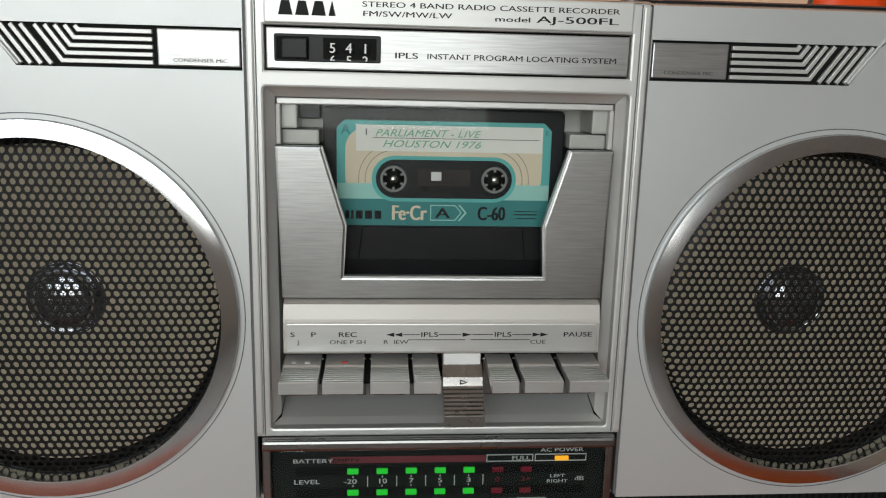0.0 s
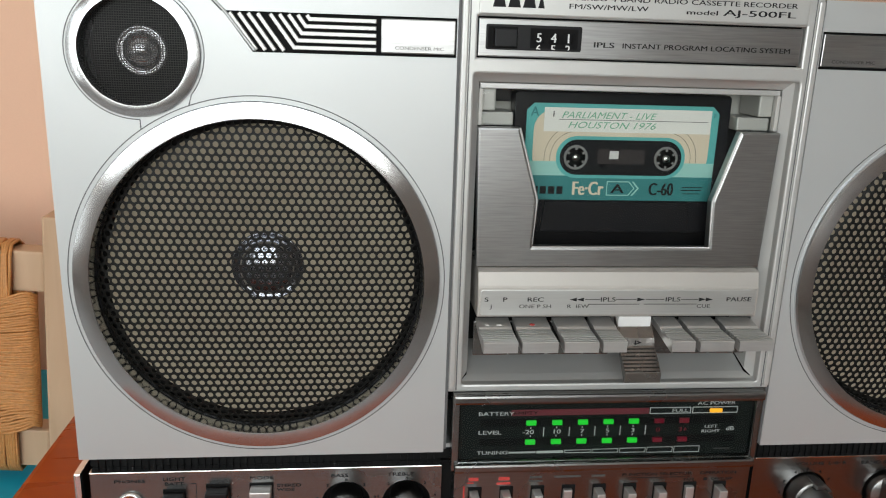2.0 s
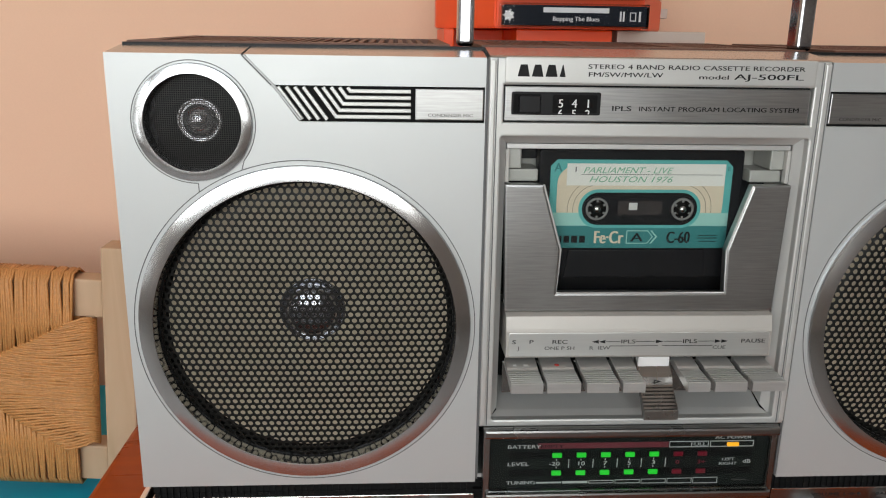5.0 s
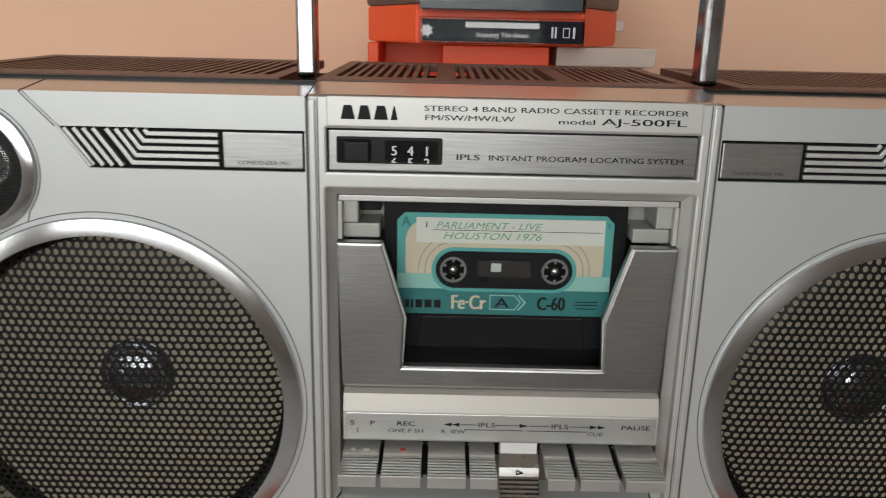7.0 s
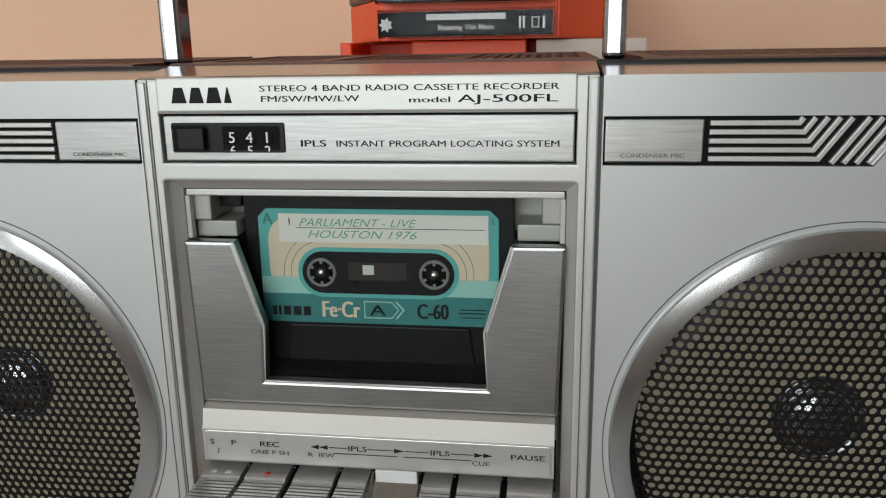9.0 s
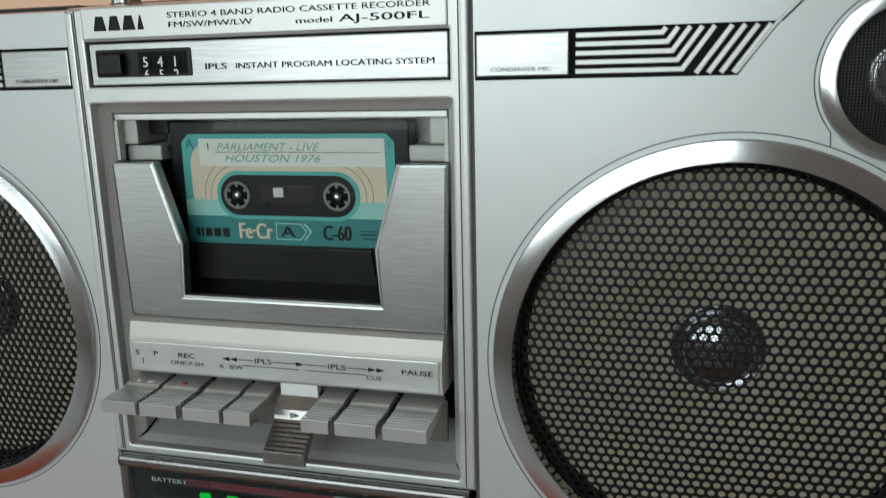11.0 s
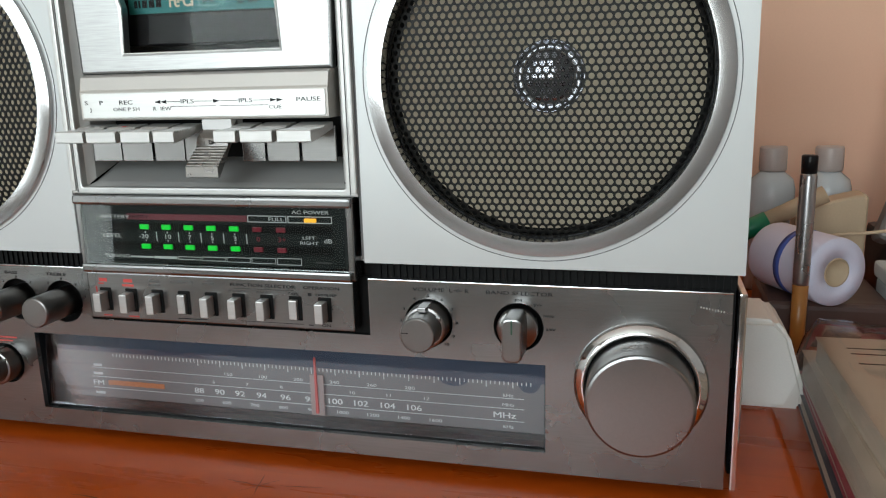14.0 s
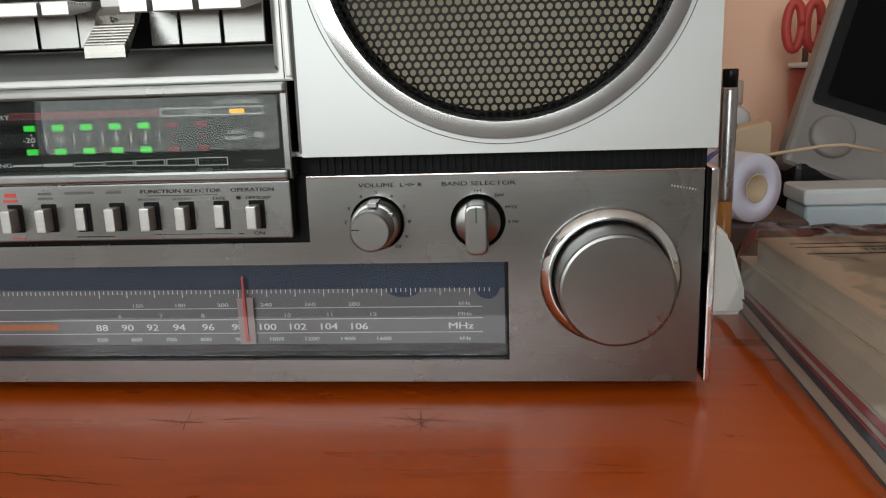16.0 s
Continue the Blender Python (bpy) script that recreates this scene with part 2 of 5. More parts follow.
def tube(points, r, sides=8):
    """A round bar through points in space."""
    bm = bmesh.new()
    pts = [Vector(p) for p in points]
    rings = []
    for i, p in enumerate(pts):
        d = (pts[min(i + 1, len(pts) - 1)] - pts[max(i - 1, 0)]).normalized()
        u = d.orthogonal().normalized() if not rings else (uu - d * uu.dot(d)).normalized()
        uu = u
        w = d.cross(u)
        rr = r[i] if isinstance(r, (list, tuple)) else r
        rings.append([bm.verts.new(p + rr * (math.cos(2 * math.pi * k / sides) * u + math.sin(2 * math.pi * k / sides) * w)) for k in range(sides)])
    for a, b in zip(rings, rings[1:]):
        for k in range(sides):
            bm.faces.new((a[k], a[(k + 1) % sides], b[(k + 1) % sides], b[k]))
    bm.faces.new(rings[0])
    bm.faces.new(rings[-1][::-1])
    return finish(bm, True)


def text_bm(words, x, z, y, size, stretch=1.35, align="LEFT", slant=0.0, bold=0.0, m=None, width=0.0):
    """Letters of the built-in font, standing upright and facing the front."""
    cu = bpy.data.curves.new("letters", "FONT")
    cu.body, cu.size, cu.align_x, cu.align_y, cu.shear, cu.offset = words, size / 0.69, align, "BOTTOM_BASELINE", slant, 0.0
    cu.resolution_u = 3
    ob = bpy.data.objects.new("letters", cu)
    me = bpy.data.meshes.new_from_object(ob)
    bpy.data.objects.remove(ob)
    bpy.data.curves.remove(cu)
    if width and len(me.vertices):
        xs = [v.co.x for v in me.vertices]
        stretch = width / (max(xs) - min(xs))
    me.transform(m if m else Matrix.Translation((x, y, z)) @ pose(0, 0, 0, 90) @ Matrix.Diagonal((stretch, 1, 1, 1)))
    bm = bmesh.new()
    bm.from_mesh(me)
    bpy.data.meshes.remove(me)
    if bold >= 0:
        # a second, slightly shifted print thickens the strokes
        own = bmesh.ops.duplicate(bm, geom=list(bm.verts) + list(bm.edges) + list(bm.faces))
        shift = Vector((0.05 * size + bold, 0, 0)) if m else Vector((0.05 * size + bold, -0.00003, 0))
        bmesh.ops.translate(bm, verts=[v for v in own["geom"] if isinstance(v, bmesh.types.BMVert)], vec=shift)
    return bm


def letters(words, x, z, y, size, mat, parent, stretch=1.35, align="LEFT", label="", **kw):
    return part("lettering", text_bm(words, x, z, y, size, stretch, align, **kw), mat, parent, label)


def bars(items, y, mat, parent, name="print_bar", label=""):
    """Thin printed bars, each (x0, x1, z0, z1), in one print."""
    bm = bmesh.new()
    for x0, x1, z0, z1 in items:
        box(x0, x1, y, y + 0.0002, z0, z1, bm=bm)
    return part(name, bm, mat, parent, label)


def triangle(x0, x1, z, h, y):
    """A printed arrow head that points from x0 to x1."""
    return slab([(x0, z - h), (x1, z), (x0, z + h)], y, y + 0.0002)


# ---- room ----
WALL = material("peach_wall_paint", (0.94, 0.60, 0.42), 0.75, vary=0.03, fine=500, scale=3.5, stain=0.05, bump=0.08)
CEIL = material("white_ceiling_paint", (0.80, 0.78, 0.75), 0.8, vary=0.03)
PLAIN = material("grey_wall_paint", (0.55, 0.56, 0.56), 0.8, vary=0.03, fine=500, scale=3.5, stain=0.05)
FLOORMAT = material("grey_tiled_floor", (0.26, 0.25, 0.24), 0.4, vary=0.06, scale=4, stain=0.1)
FRAMEWHITE = material("white_window_paint", (0.78, 0.78, 0.77), 0.4, vary=0.03)


def structure(name, bm, mat):
    return tagged(mesh_object(name, bm, mat), kind="structure")


RX0, RX1, RY0, RY1, RZ0, RZ1 = -2.9, 2.2, -2.7, 0.50, -0.75, 1.85
structure("wall_north", box(RX0, RX1, RY1, RY1 + 0.12, RZ0, RZ1), WALL)
structure("wall_west", box(RX0 - 0.12, RX0, RY0, RY1 + 0.12, RZ0, RZ1), PLAIN)
structure("wall_east", box(RX1, RX1 + 0.12, RY0, RY1 + 0.12, RZ0, RZ1), PLAIN)
structure("wall_south", slab(rectangle(RX0 - 0.12, RX1 + 0.12, RZ0, RZ1), RY0 - 0.15, RY0, holes=[rectangle(-1.75, 0.45, 0.02, 1.65), rectangle(-2.65, -2.05, -0.70, 1.25)]), PLAIN)
structure("floor", box(RX0 - 0.12, RX1 + 0.12, RY0 - 0.15, RY1 + 0.12, RZ0 - 0.1, RZ0), FLOORMAT)
structure("ceiling", box(RX0 - 0.12, RX1 + 0.12, RY0 - 0.15, RY1 + 0.12, RZ1, RZ1 + 0.1), CEIL)
window = tagged(new("window_1"), "white painted window with one upright bar", "window", kind="structure")
part("window_frame", slab(rectangle(-1.75, 0.45, 0.02, 1.65), RY0 - 0.06, RY0 - 0.01, holes=[rectangle(-1.69, -0.69, 0.08, 1.59), rectangle(-0.61, 0.39, 0.08, 1.59)], bevel=0.006), FRAMEWHITE, window)
part("window_sill", box(-1.81, 0.51, RY0 - 0.03, RY0 + 0.12, -0.017, 0.017, 0.006), FRAMEWHITE, window)
balcony = tagged(new("door_1"), "white painted glazed balcony door", "door", kind="structure")
part("door_frame", slab(rectangle(-2.65, -2.05, -0.70, 1.25), RY0 - 0.06, RY0 - 0.01, holes=[rectangle(-2.58, -2.12, -0.45, 0.25), rectangle(-2.58, -2.12, 0.33, 1.18)], bevel=0.006), FRAMEWHITE, balcony)

# ---- table ----


def wood_material(name, dark, light, rough, scale, coat=0.0, scratches=True):
    m = bpy.data.materials.new(name)
    m.use_nodes = True
    n, link = m.node_tree.nodes, m.node_tree.links.new
    b = n["Principled BSDF"]
    co, mp, mp2 = n.new("ShaderNodeTexCoord"), n.new("ShaderNodeMapping"), n.new("ShaderNodeMapping")
    mp.inputs["Scale"].default_value = scale
    mp2.inputs["Scale"].default_value = tuple(s * 0.22 for s in scale)
    big, grain, wear = n.new("ShaderNodeTexNoise"), n.new("ShaderNodeTexNoise"), n.new("ShaderNodeTexNoise")
    grain.inputs["Scale"].default_value, grain.inputs["Detail"].default_value, grain.inputs["Distortion"].default_value = 6.0, 8, 0.6
    big.inputs["Scale"].default_value, big.inputs["Detail"].default_value = 2.2, 4
    wear.inputs["Scale"].default_value, wear.inputs["Detail"].default_value = 26, 6
    link(co.outputs["Object"], mp.inputs[0])
    link(co.outputs["Object"], mp2.inputs[0])
    link(mp.outputs[0], grain.inputs["Vector"])
    link(mp2.outputs[0], big.inputs["Vector"])
    link(mp2.outputs[0], wear.inputs["Vector"])
    mix = n.new("ShaderNodeMix")
    mix.data_type = "RGBA"
    mix.inputs[6].default_value, mix.inputs[7].default_value = (*dark, 1), (*light, 1)
    add = n.new("ShaderNodeMath")
    add.operation = "MULTIPLY_ADD"
    add.inputs[1].default_value = 0.45
    link(grain.outputs["Fac"], add.inputs[0])
    sc = n.new("ShaderNodeMath")
    sc.operation = "MULTIPLY"
    sc.inputs[1].default_value = 0.55
    link(big.outputs["Fac"], sc.inputs[0])
    link(sc.outputs[0], add.inputs[2])
    ramp = n.new("ShaderNodeMapRange")
    ramp.inputs["From Min"].default_value, ramp.inputs["From Max"].default_value = 0.32, 0.66
    link(add.outputs[0], ramp.inputs["Value"])
    link(ramp.outputs[0], mix.inputs[0])
    out = mix.outputs[2]
    if scratches:
        cut = n.new("ShaderNodeMapRange")
        cut.inputs["From Min"].default_value, cut.inputs["From Max"].default_value = 0.61, 0.67
        cut.inputs["To Max"].default_value = 0.22
        link(wear.outputs["Fac"], cut.inputs["Value"])
        mix2 = n.new("ShaderNodeMix")
        mix2.data_type = "RGBA"
        mix2.inputs[7].default_value = (dark[0] * 0.4, dark[1] * 0.4, dark[2] * 0.4, 1)
        link(cut.outputs[0], mix2.inputs[0])
        link(out, mix2.inputs[6])
        out = mix2.outputs[2]
    link(out, b.inputs["Base Color"])
    rr = n.new("ShaderNodeMapRange")
    rr.inputs["To Min"].default_value, rr.inputs["To Max"].default_value = rough - 0.06, rough + 0.1
    link(grain.outputs["Fac"], rr.inputs["Value"])
    link(rr.outputs[0], b.inputs["Roughness"])
    b.inputs["Specular IOR Level"].default_value = 0.38
    b.inputs["Coat Weight"].default_value = coat
    b.inputs["Coat Roughness"].default_value = 0.2
    bp = n.new("ShaderNodeBump")
    bp.inputs["Strength"].default_value, bp.inputs["Distance"].default_value = 0.12, 0.0006
    link(grain.outputs["Fac"], bp.inputs["Height"])
    link(bp.outputs[0], b.inputs["Normal"])
    return m


TABLEWOOD = wood_material("varnished_orange_wood", (0.33, 0.044, 0.003), (0.51, 0.088, 0.005), 0.27, (1.2, 9, 9))
PALEWOOD = wood_material("pale_pine", (0.50, 0.32, 0.19), (0.66, 0.46, 0.30), 0.6, (9, 9, 1.2), scratches=False)
table = thing("table", "glossy orange-brown varnished wooden table, scratched", "table")
part("tabletop", box(-0.343, 1.15, -0.20, 0.47, -0.030, 0.0, 0.004), TABLEWOOD, table)
for lx in (-0.30, 1.10):
    for ly in (-0.16, 0.43):
        part("leg", box(lx - 0.03, lx + 0.03, ly - 0.03, ly + 0.03, -0.75, -0.0305, 0.004), TABLEWOOD, table)

SCRATCH = material("dark_scratch", (0.13, 0.030, 0.006), 0.6, vary=0.3, fine=1500)
wear_rng = random.Random(21)


def scratch(x0, y0, x1, y1, w):
    """A thin uneven scratch in the varnish, tapered at both ends."""
    bm = bmesh.new()
    a, b = Vector((x0, y0, 0.00008)), Vector((x1, y1, 0.00008))
    side = (b - a).normalized().cross(Vector((0, 0, 1)))
    rows = []
    for k in range(13):
        f = k / 12
        mid = a.lerp(b, f) + side * wear_rng.uniform(-0.5, 0.5) * w
        half_w = w * math.sin(math.pi * (0.04 + 0.92 * f)) * wear_rng.uniform(0.25, 0.6)
        rows.append((bm.verts.new(mid - side * half_w), bm.verts.new(mid + side * half_w)))
    for p, q in zip(rows, rows[1:]):
        bm.faces.new((p[0], p[1], q[1], q[0]))
    part("scratch", finish(bm), SCRATCH, table)


for x0, y0, x1, y1, w in ((0.008, -0.024, 0.038, -0.028, 0.0007), (0.026, -0.016, 0.030, -0.036, 0.0006), (0.020, -0.034, 0.036, -0.020, 0.0005), (0.038, -0.025, 0.062, -0.022, 0.0005), (0.110, -0.022, 0.146, -0.026, 0.0006),
                          (0.118, -0.017, 0.132, -0.034, 0.0006), (0.136, -0.018, 0.122, -0.033, 0.0006), (0.126, -0.014, 0.128, -0.036, 0.0005), (-0.030, -0.070, 0.010, -0.074, 0.0010), (-0.012, -0.074, 0.026, -0.079, 0.0008),
                          (-0.060, -0.052, -0.020, -0.055, 0.0008), (0.012, -0.058, 0.034, -0.060, 0.0006), (-0.050, -0.084, -0.010, -0.088, 0.0009), (0.190, -0.060, 0.214, -0.063, 0.0005), (0.225, -0.022, 0.236, -0.030, 0.0005)):
    scratch(x0, y0, x1, y1, w * 1.1)

# ---- stereo cassette radio ----
radio = thing("cassette_radio", "silver stereo cassette radio with two round speakers on a table", "radio")

# shell and roof
shell = bmesh.new()
box(-0.2445, -0.2405, 0.0035, 0.146, 0.107, 0.3165, 0.0015, bm=shell)
box(0.2445, 0.2487, 0.0035, 0.146, 0.107, 0.3165, 0.0015, bm=shell)
box(-0.2405, 0.2445, 0.140, 0.146, 0.107, 0.3165, bm=shell)
box(-0.2405, 0.2445, 0.0045, 0.140, 0.107, 0.109, bm=shell)
part("cabinet_shell", shell, SILVER, radio, "silver plastic cabinet shell")
for x0, x1 in ((-0.2443, -0.1862), (-0.1850, -0.0788), (0.0788, 0.1850), (0.1862, 0.2485)):
    top = bmesh.new()
    vs = [top.verts.new(p) for p in ((x0, 0.0006, 0.3172), (x1, 0.0006, 0.3172), (x1, 0.030, 0.3212), (x0, 0.030, 0.3212), (x0, 0.0006, 0.3155), (x1, 0.0006, 0.3155), (x1, 0.030, 0.3155), (x0, 0.030, 0.3155))]
    for f in ((0, 1, 2, 3), (7, 6, 5, 4), (0, 4, 5, 1), (1, 5, 6, 2), (2, 6, 7, 3), (3, 7, 4, 0)):
        top.faces.new([vs[i] for i in f])
    part("top_bevel", finish(top), TOPEDGE, radio, "satin silver sloping top edge")
core = part("inner_core", box(-0.239, 0.243, 0.050, 0.139, 0.110, 0.315), MATTBLACK, radio)


def roof_z(y):
    return 0.3222 + (y - 0.026) * 0.018


def roof_block(a, b, c, d, lift=0.0, low=0.004, bm=None):
    """A block of the sloping roof between x = a, b and y = c, d."""
    bm = bm or bmesh.new()
    vs = [bm.verts.new((x, y, z)) for x, y, z in (
        (a, c, roof_z(c) + lift), (b, c, roof_z(c) + lift), (b, d, roof_z(d) + lift), (a, d, roof_z(d) + lift),
        (a, c, roof_z(c) - low), (b, c, roof_z(c) - low), (b, d, roof_z(d) - low), (a, d, roof_z(d) - low))]
    for f in ((0, 1, 2, 3), (7, 6, 5, 4), (0, 4, 5, 1), (1, 5, 6, 2), (2, 6, 7, 3), (3, 7, 4, 0)):
        bm.faces.new([vs[i] for i in f])
    return bm


def roof_piece(x0, x1, slots, words, y0=0.0265, y1=0.150):
    """A piece of the brown roof with a bar between each two open slots; slots: (x0, x1, number)."""
    sy0, sy1 = y0 + 0.016, y1 - 0.012
    bm = roof_block(x0, x1, y0, sy0)
    roof_block(x0, x1, sy1, y1, bm=bm)
    edge = x0
    for s0, s1, n in slots:
        roof_block(edge, s0, sy0, sy1, bm=bm)
        edge = s1
    roof_block(edge, x1, sy0, sy1, bm=bm)
    roof = part("roof_panel", finish(bm), ROOFMAT, radio, words)
    for s0, s1, n in slots:
        w = (s1 - s0) / n
        for i in range(n - 1):
            part("slat", finish(roof_block(s0 + (i + 0.52) * w, s0 + (i + 1.0) * w, sy0, sy1, -0.0004)), ROOFMAT, roof)


roof_piece(-0.2425, -0.0935, [(-0.234, -0.100, 26)], "brown plastic roof with a row of vent slots")
roof_piece(0.0935, 0.2465, [(0.100, 0.238, 26)], "brown plastic roof with a row of vent slots")
roof_piece(-0.0785, 0.0785, [(-0.073, -0.030, 10), (-0.0215, 0.0215, 10), (0.030, 0.073, 10)], "brown plastic roof with three groups of vent slots")
part("roof_floor", box(-0.242, 0.246, 0.031, 0.149, 0.3150, 0.3176), MATTBLACK, radio)
part("roof_lip", box(-0.2440, 0.2480, 0.0240, 0.0262, 0.3165, 0.3215, 0.0004), BLACK, radio, "black front lip of the roof")

# handle arms
for s in (-1, 1):
    arm = box(s * 0.0849 - 0.0041, s * 0.0849 + 0.0041, 0.0405, 0.0525, 0.3215, 0.425, 0.0024, 4)
    part("handle_arm", arm, PITTED, radio, "pitted chrome arm of the raised handle")
part("handle_grip", lathe([(0, -0.092), (0.008, -0.092), (0.009, -0.090), (0.009, 0.090), (0.008, 0.092), (0, 0.092)], 32, "x", (0, 0.0475, 0.4305)), BLACK, radio, "black handle grip")

WZ, TZ = 0.1909, 0.2875
WOOFER_X, TWEETER_X, SIDE_X = {-1: 0.1612, 1: 0.1627}, {-1: 0.2080, 1: 0.2105}, {-1: 0.2443, 1: 0.2485}


def grille_mesh(R, pitch, hole, depth):
    """A plate with round holes in a hexagon grid, flat in the middle and curved back at its rim."""
    verts, faces = [], []

    def back(r):
        k = max(0.0, (r - R * 0.86) / (R * 0.14))
        return 0.0010 * (r / R) ** 2 + 0.0030 * k * k
    row, rows = pitch * math.sqrt(3) / 2, int(R / pitch * 1.3) + 2
    for j in range(-rows, rows + 1):
        for i in range(-rows, rows + 1):
            cx, cz = (i + (0.5 if j % 2 else 0)) * pitch, j * row
            if math.hypot(cx, cz) > R - pitch * 0.25:
                continue
            base = len(verts)
            for ring in range(3):
                for k in range(12):
                    a = 2 * math.pi * k / 12 + math.pi / 6
                    rad = (pitch / math.sqrt(3) if k % 2 == 0 else pitch / 2) if ring == 0 else hole
                    x, z = cx + rad * math.cos(a), cz + rad * math.sin(a)
                    verts.append((x, back(math.hypot(x, z)) + (depth if ring == 2 else 0), z))
            for ring in range(2):
                for k in range(12):
                    l = (k + 1) % 12
                    o = base + ring * 12
                    faces.append((o + k, o + l, o + 12 + l, o + 12 + k))
    bm = bmesh.new()
    me = bpy.data.meshes.new("plate")
    me.from_pydata(verts, [], faces)
    bm.from_mesh(me)
    bpy.data.meshes.remove(me)
    bmesh.ops.remove_doubles(bm, verts=bm.verts, dist=1e-6)
    bmesh.ops.recalc_face_normals(bm, faces=bm.faces)
    return bm


def fine_mesh(R, pitch, w):
    """A woven-looking mesh of thin crossing strips."""
    bm = bmesh.new()
    n = int(R / pitch)
    for i in range(-n, n + 1):
        c = i * pitch
        h = math.sqrt(max(R * R - c * c, 0))
        if h < pitch:
            continue
        segs = 10
        for a, (lift, flip) in enumerate(((0.0, False), (0.00018, True))):
            pts = [-h + 2 * h * k / segs for k in range(segs + 1)]
            rows = []
            for p in pts:
                bow = lift - 0.0015 * (1 - (c * c + p * p) / R / R)
                q = ((c - w, bow, p), (c + w, bow, p)) if not flip else ((p, bow, c - w), (p, bow, c + w))
                rows.append([bm.verts.new(v) for v in q])
            for r0, r1 in zip(rows, rows[1:]):
                bm.faces.new((r0[0], r0[1], r1[1], r1[0]))
    return finish(bm)


grille_shared = [None]
for s in (-1, 1):
    WX, TX, EX = WOOFER_X[s], TWEETER_X[s], SIDE_X[s]
    recess = [(-0.1732, 0.3043), (-0.0792, 0.3043), (-0.0792, 0.2885), (-0.1618, 0.2885)]
    outline = mirror([(-EX, 0.1070), (-0.0788, 0.1070), (-0.0788, 0.3172), (-EX, 0.3172)], -s)
    front = part("speaker_panel", slab(outline, 0.0, 0.0040, [circle(s * WX, WZ, 0.0770, 120), circle(s * TX, TZ, 0.0248, 72), mirror(recess, -s)]), SILVER, radio, "satin silver painted speaker panel")
    # engraved lines round the speakers and along the slanted edge
    bigm = circle(-WX, WZ, 0.0802, 140, 125.2, 106.8 - 360)
    smallm = circle(-TX, TZ, 0.0270, 90, 271.0, -38.0 + 0)
    part("engraved_line", wire(mirror(bigm, -s), -0.00005, 0.00022), GROOVE, front)
    part("engraved_line", wire(mirror(smallm, -s), -0.00005, 0.00022), GROOVE, front)
    part("engraved_line", wire(mirror([bigm[0], smallm[0]], -s), -0.00005, 0.00022), GROOVE, front)
    part("engraved_line", wire(mirror([bigm[-1], smallm[-1]], -s), -0.00005, 0.00022), GROOVE, front)
    part("seam_line", wire(mirror([(-0.1856, 0.3172), (-0.1732, 0.3043)], -s), 0.0, 0.0006), GROOVE, front)
    part("slanted_rib", wire(mirror([(-0.1848, 0.3168), (-0.1722, 0.3038), (-0.1612, 0.2892)], -s), 0.0, 0.0007), SILVER, front)
    # woofer
    ring = part("woofer_ring", lathe([(0.0782, 0.0004), (0.0782, -0.0012), (0.0777, -0.0022), (0.0748, -0.0026), (0.0718, -0.0028), (0.0711, -0.0028), (0.0709, -0.0025), (0.0709, 0.0085), (0.0764, 0.0085)], 160, close=True), RINGMETAL, front, "turned metal ring", at=(s * WX, 0, WZ))
    sharpen(ring, 24)
    if grille_shared[0] is None:
        grille_shared[0] = part("woofer_grille", grille_mesh(0.0708, 0.00345, 0.00130, 0.0009), GRILLE, front, "black perforated metal grille", at=(s * WX, 0.0012, WZ))
    else:
        g = new("woofer_grille", grille_shared[0].data)
        g.parent, g.location = front, (s * WX, 0.0012, WZ)
        tagged(g, "black perforated metal grille")
    part("grille_rim", lathe([(0.0700, 0.0056), (0.0706, 0.0052), (0.0709, 0.0056), (0.0709, 0.0080), (0.0700, 0.0080)], 96, close=True), BLACK, front, at=(s * WX, 0, WZ))
    part("cone_surround", lathe([(0.0676, 0.0124), (0.0684, 0.0110), (0.0693, 0.0105), (0.0702, 0.0110), (0.0708, 0.0120), (0.0755, 0.0124)], 96), MATTBLACK, front, "black rolled surround of the cone", at=(s * WX, 0, WZ))
    part("woofer_cone", lathe([(0.0160, 0.0268), (0.0300, 0.0228), (0.0450, 0.0180), (0.0677, 0.0120)], 72), CONE, front, "grey-beige paper cone behind the grille", at=(s * WX, 0, WZ))
    part("cap_bead", lathe([(0.0126, 0.0262), (0.0146, 0.0266), (0.0156, 0.0256), (0.0164, 0.0254), (0.0168, 0.0268)], 64), DOME, front, "dark glued seam round the dust cap", at=(s * WX, 0, WZ))
    part("dust_cap", lathe([(0, 0.0192)] + [(0.030 * math.sin(radians(a)), 0.0492 - 0.030 * math.cos(radians(a))) for a in range(3, 25, 3)] + [(0.0128, 0.0240), (0.0130, 0.0264)], 48), DOME, front, "glossy black dust cap", at=(s * WX, 0, WZ))
    part("cone_back", lathe([(0, 0.0300), (0.0755, 0.0300), (0.0755, 0.0320), (0, 0.0320)], 48), MATTBLACK, front, at=(s * WX, 0, WZ))
    # tweeter
    tring = part("tweeter_ring", lathe([(0.0260, 0.0004), (0.0260, -0.0010), (0.0256, -0.0020), (0.0238, -0.0025), (0.0220, -0.0027), (0.0214, -0.0027), (0.0212, -0.0024), (0.0212, 0.0070), (0.0247, 0.0070)], 96, close=True), RINGMETAL, front, "turned metal ring", at=(s * TX, 0, TZ))
    sharpen(tring, 24)
    part("tweeter_mesh", fine_mesh(0.0211, 0.00095, 0.00014), FINEMESH, front, "fine dark protective mesh", at=(s * TX, 0.0032, TZ))
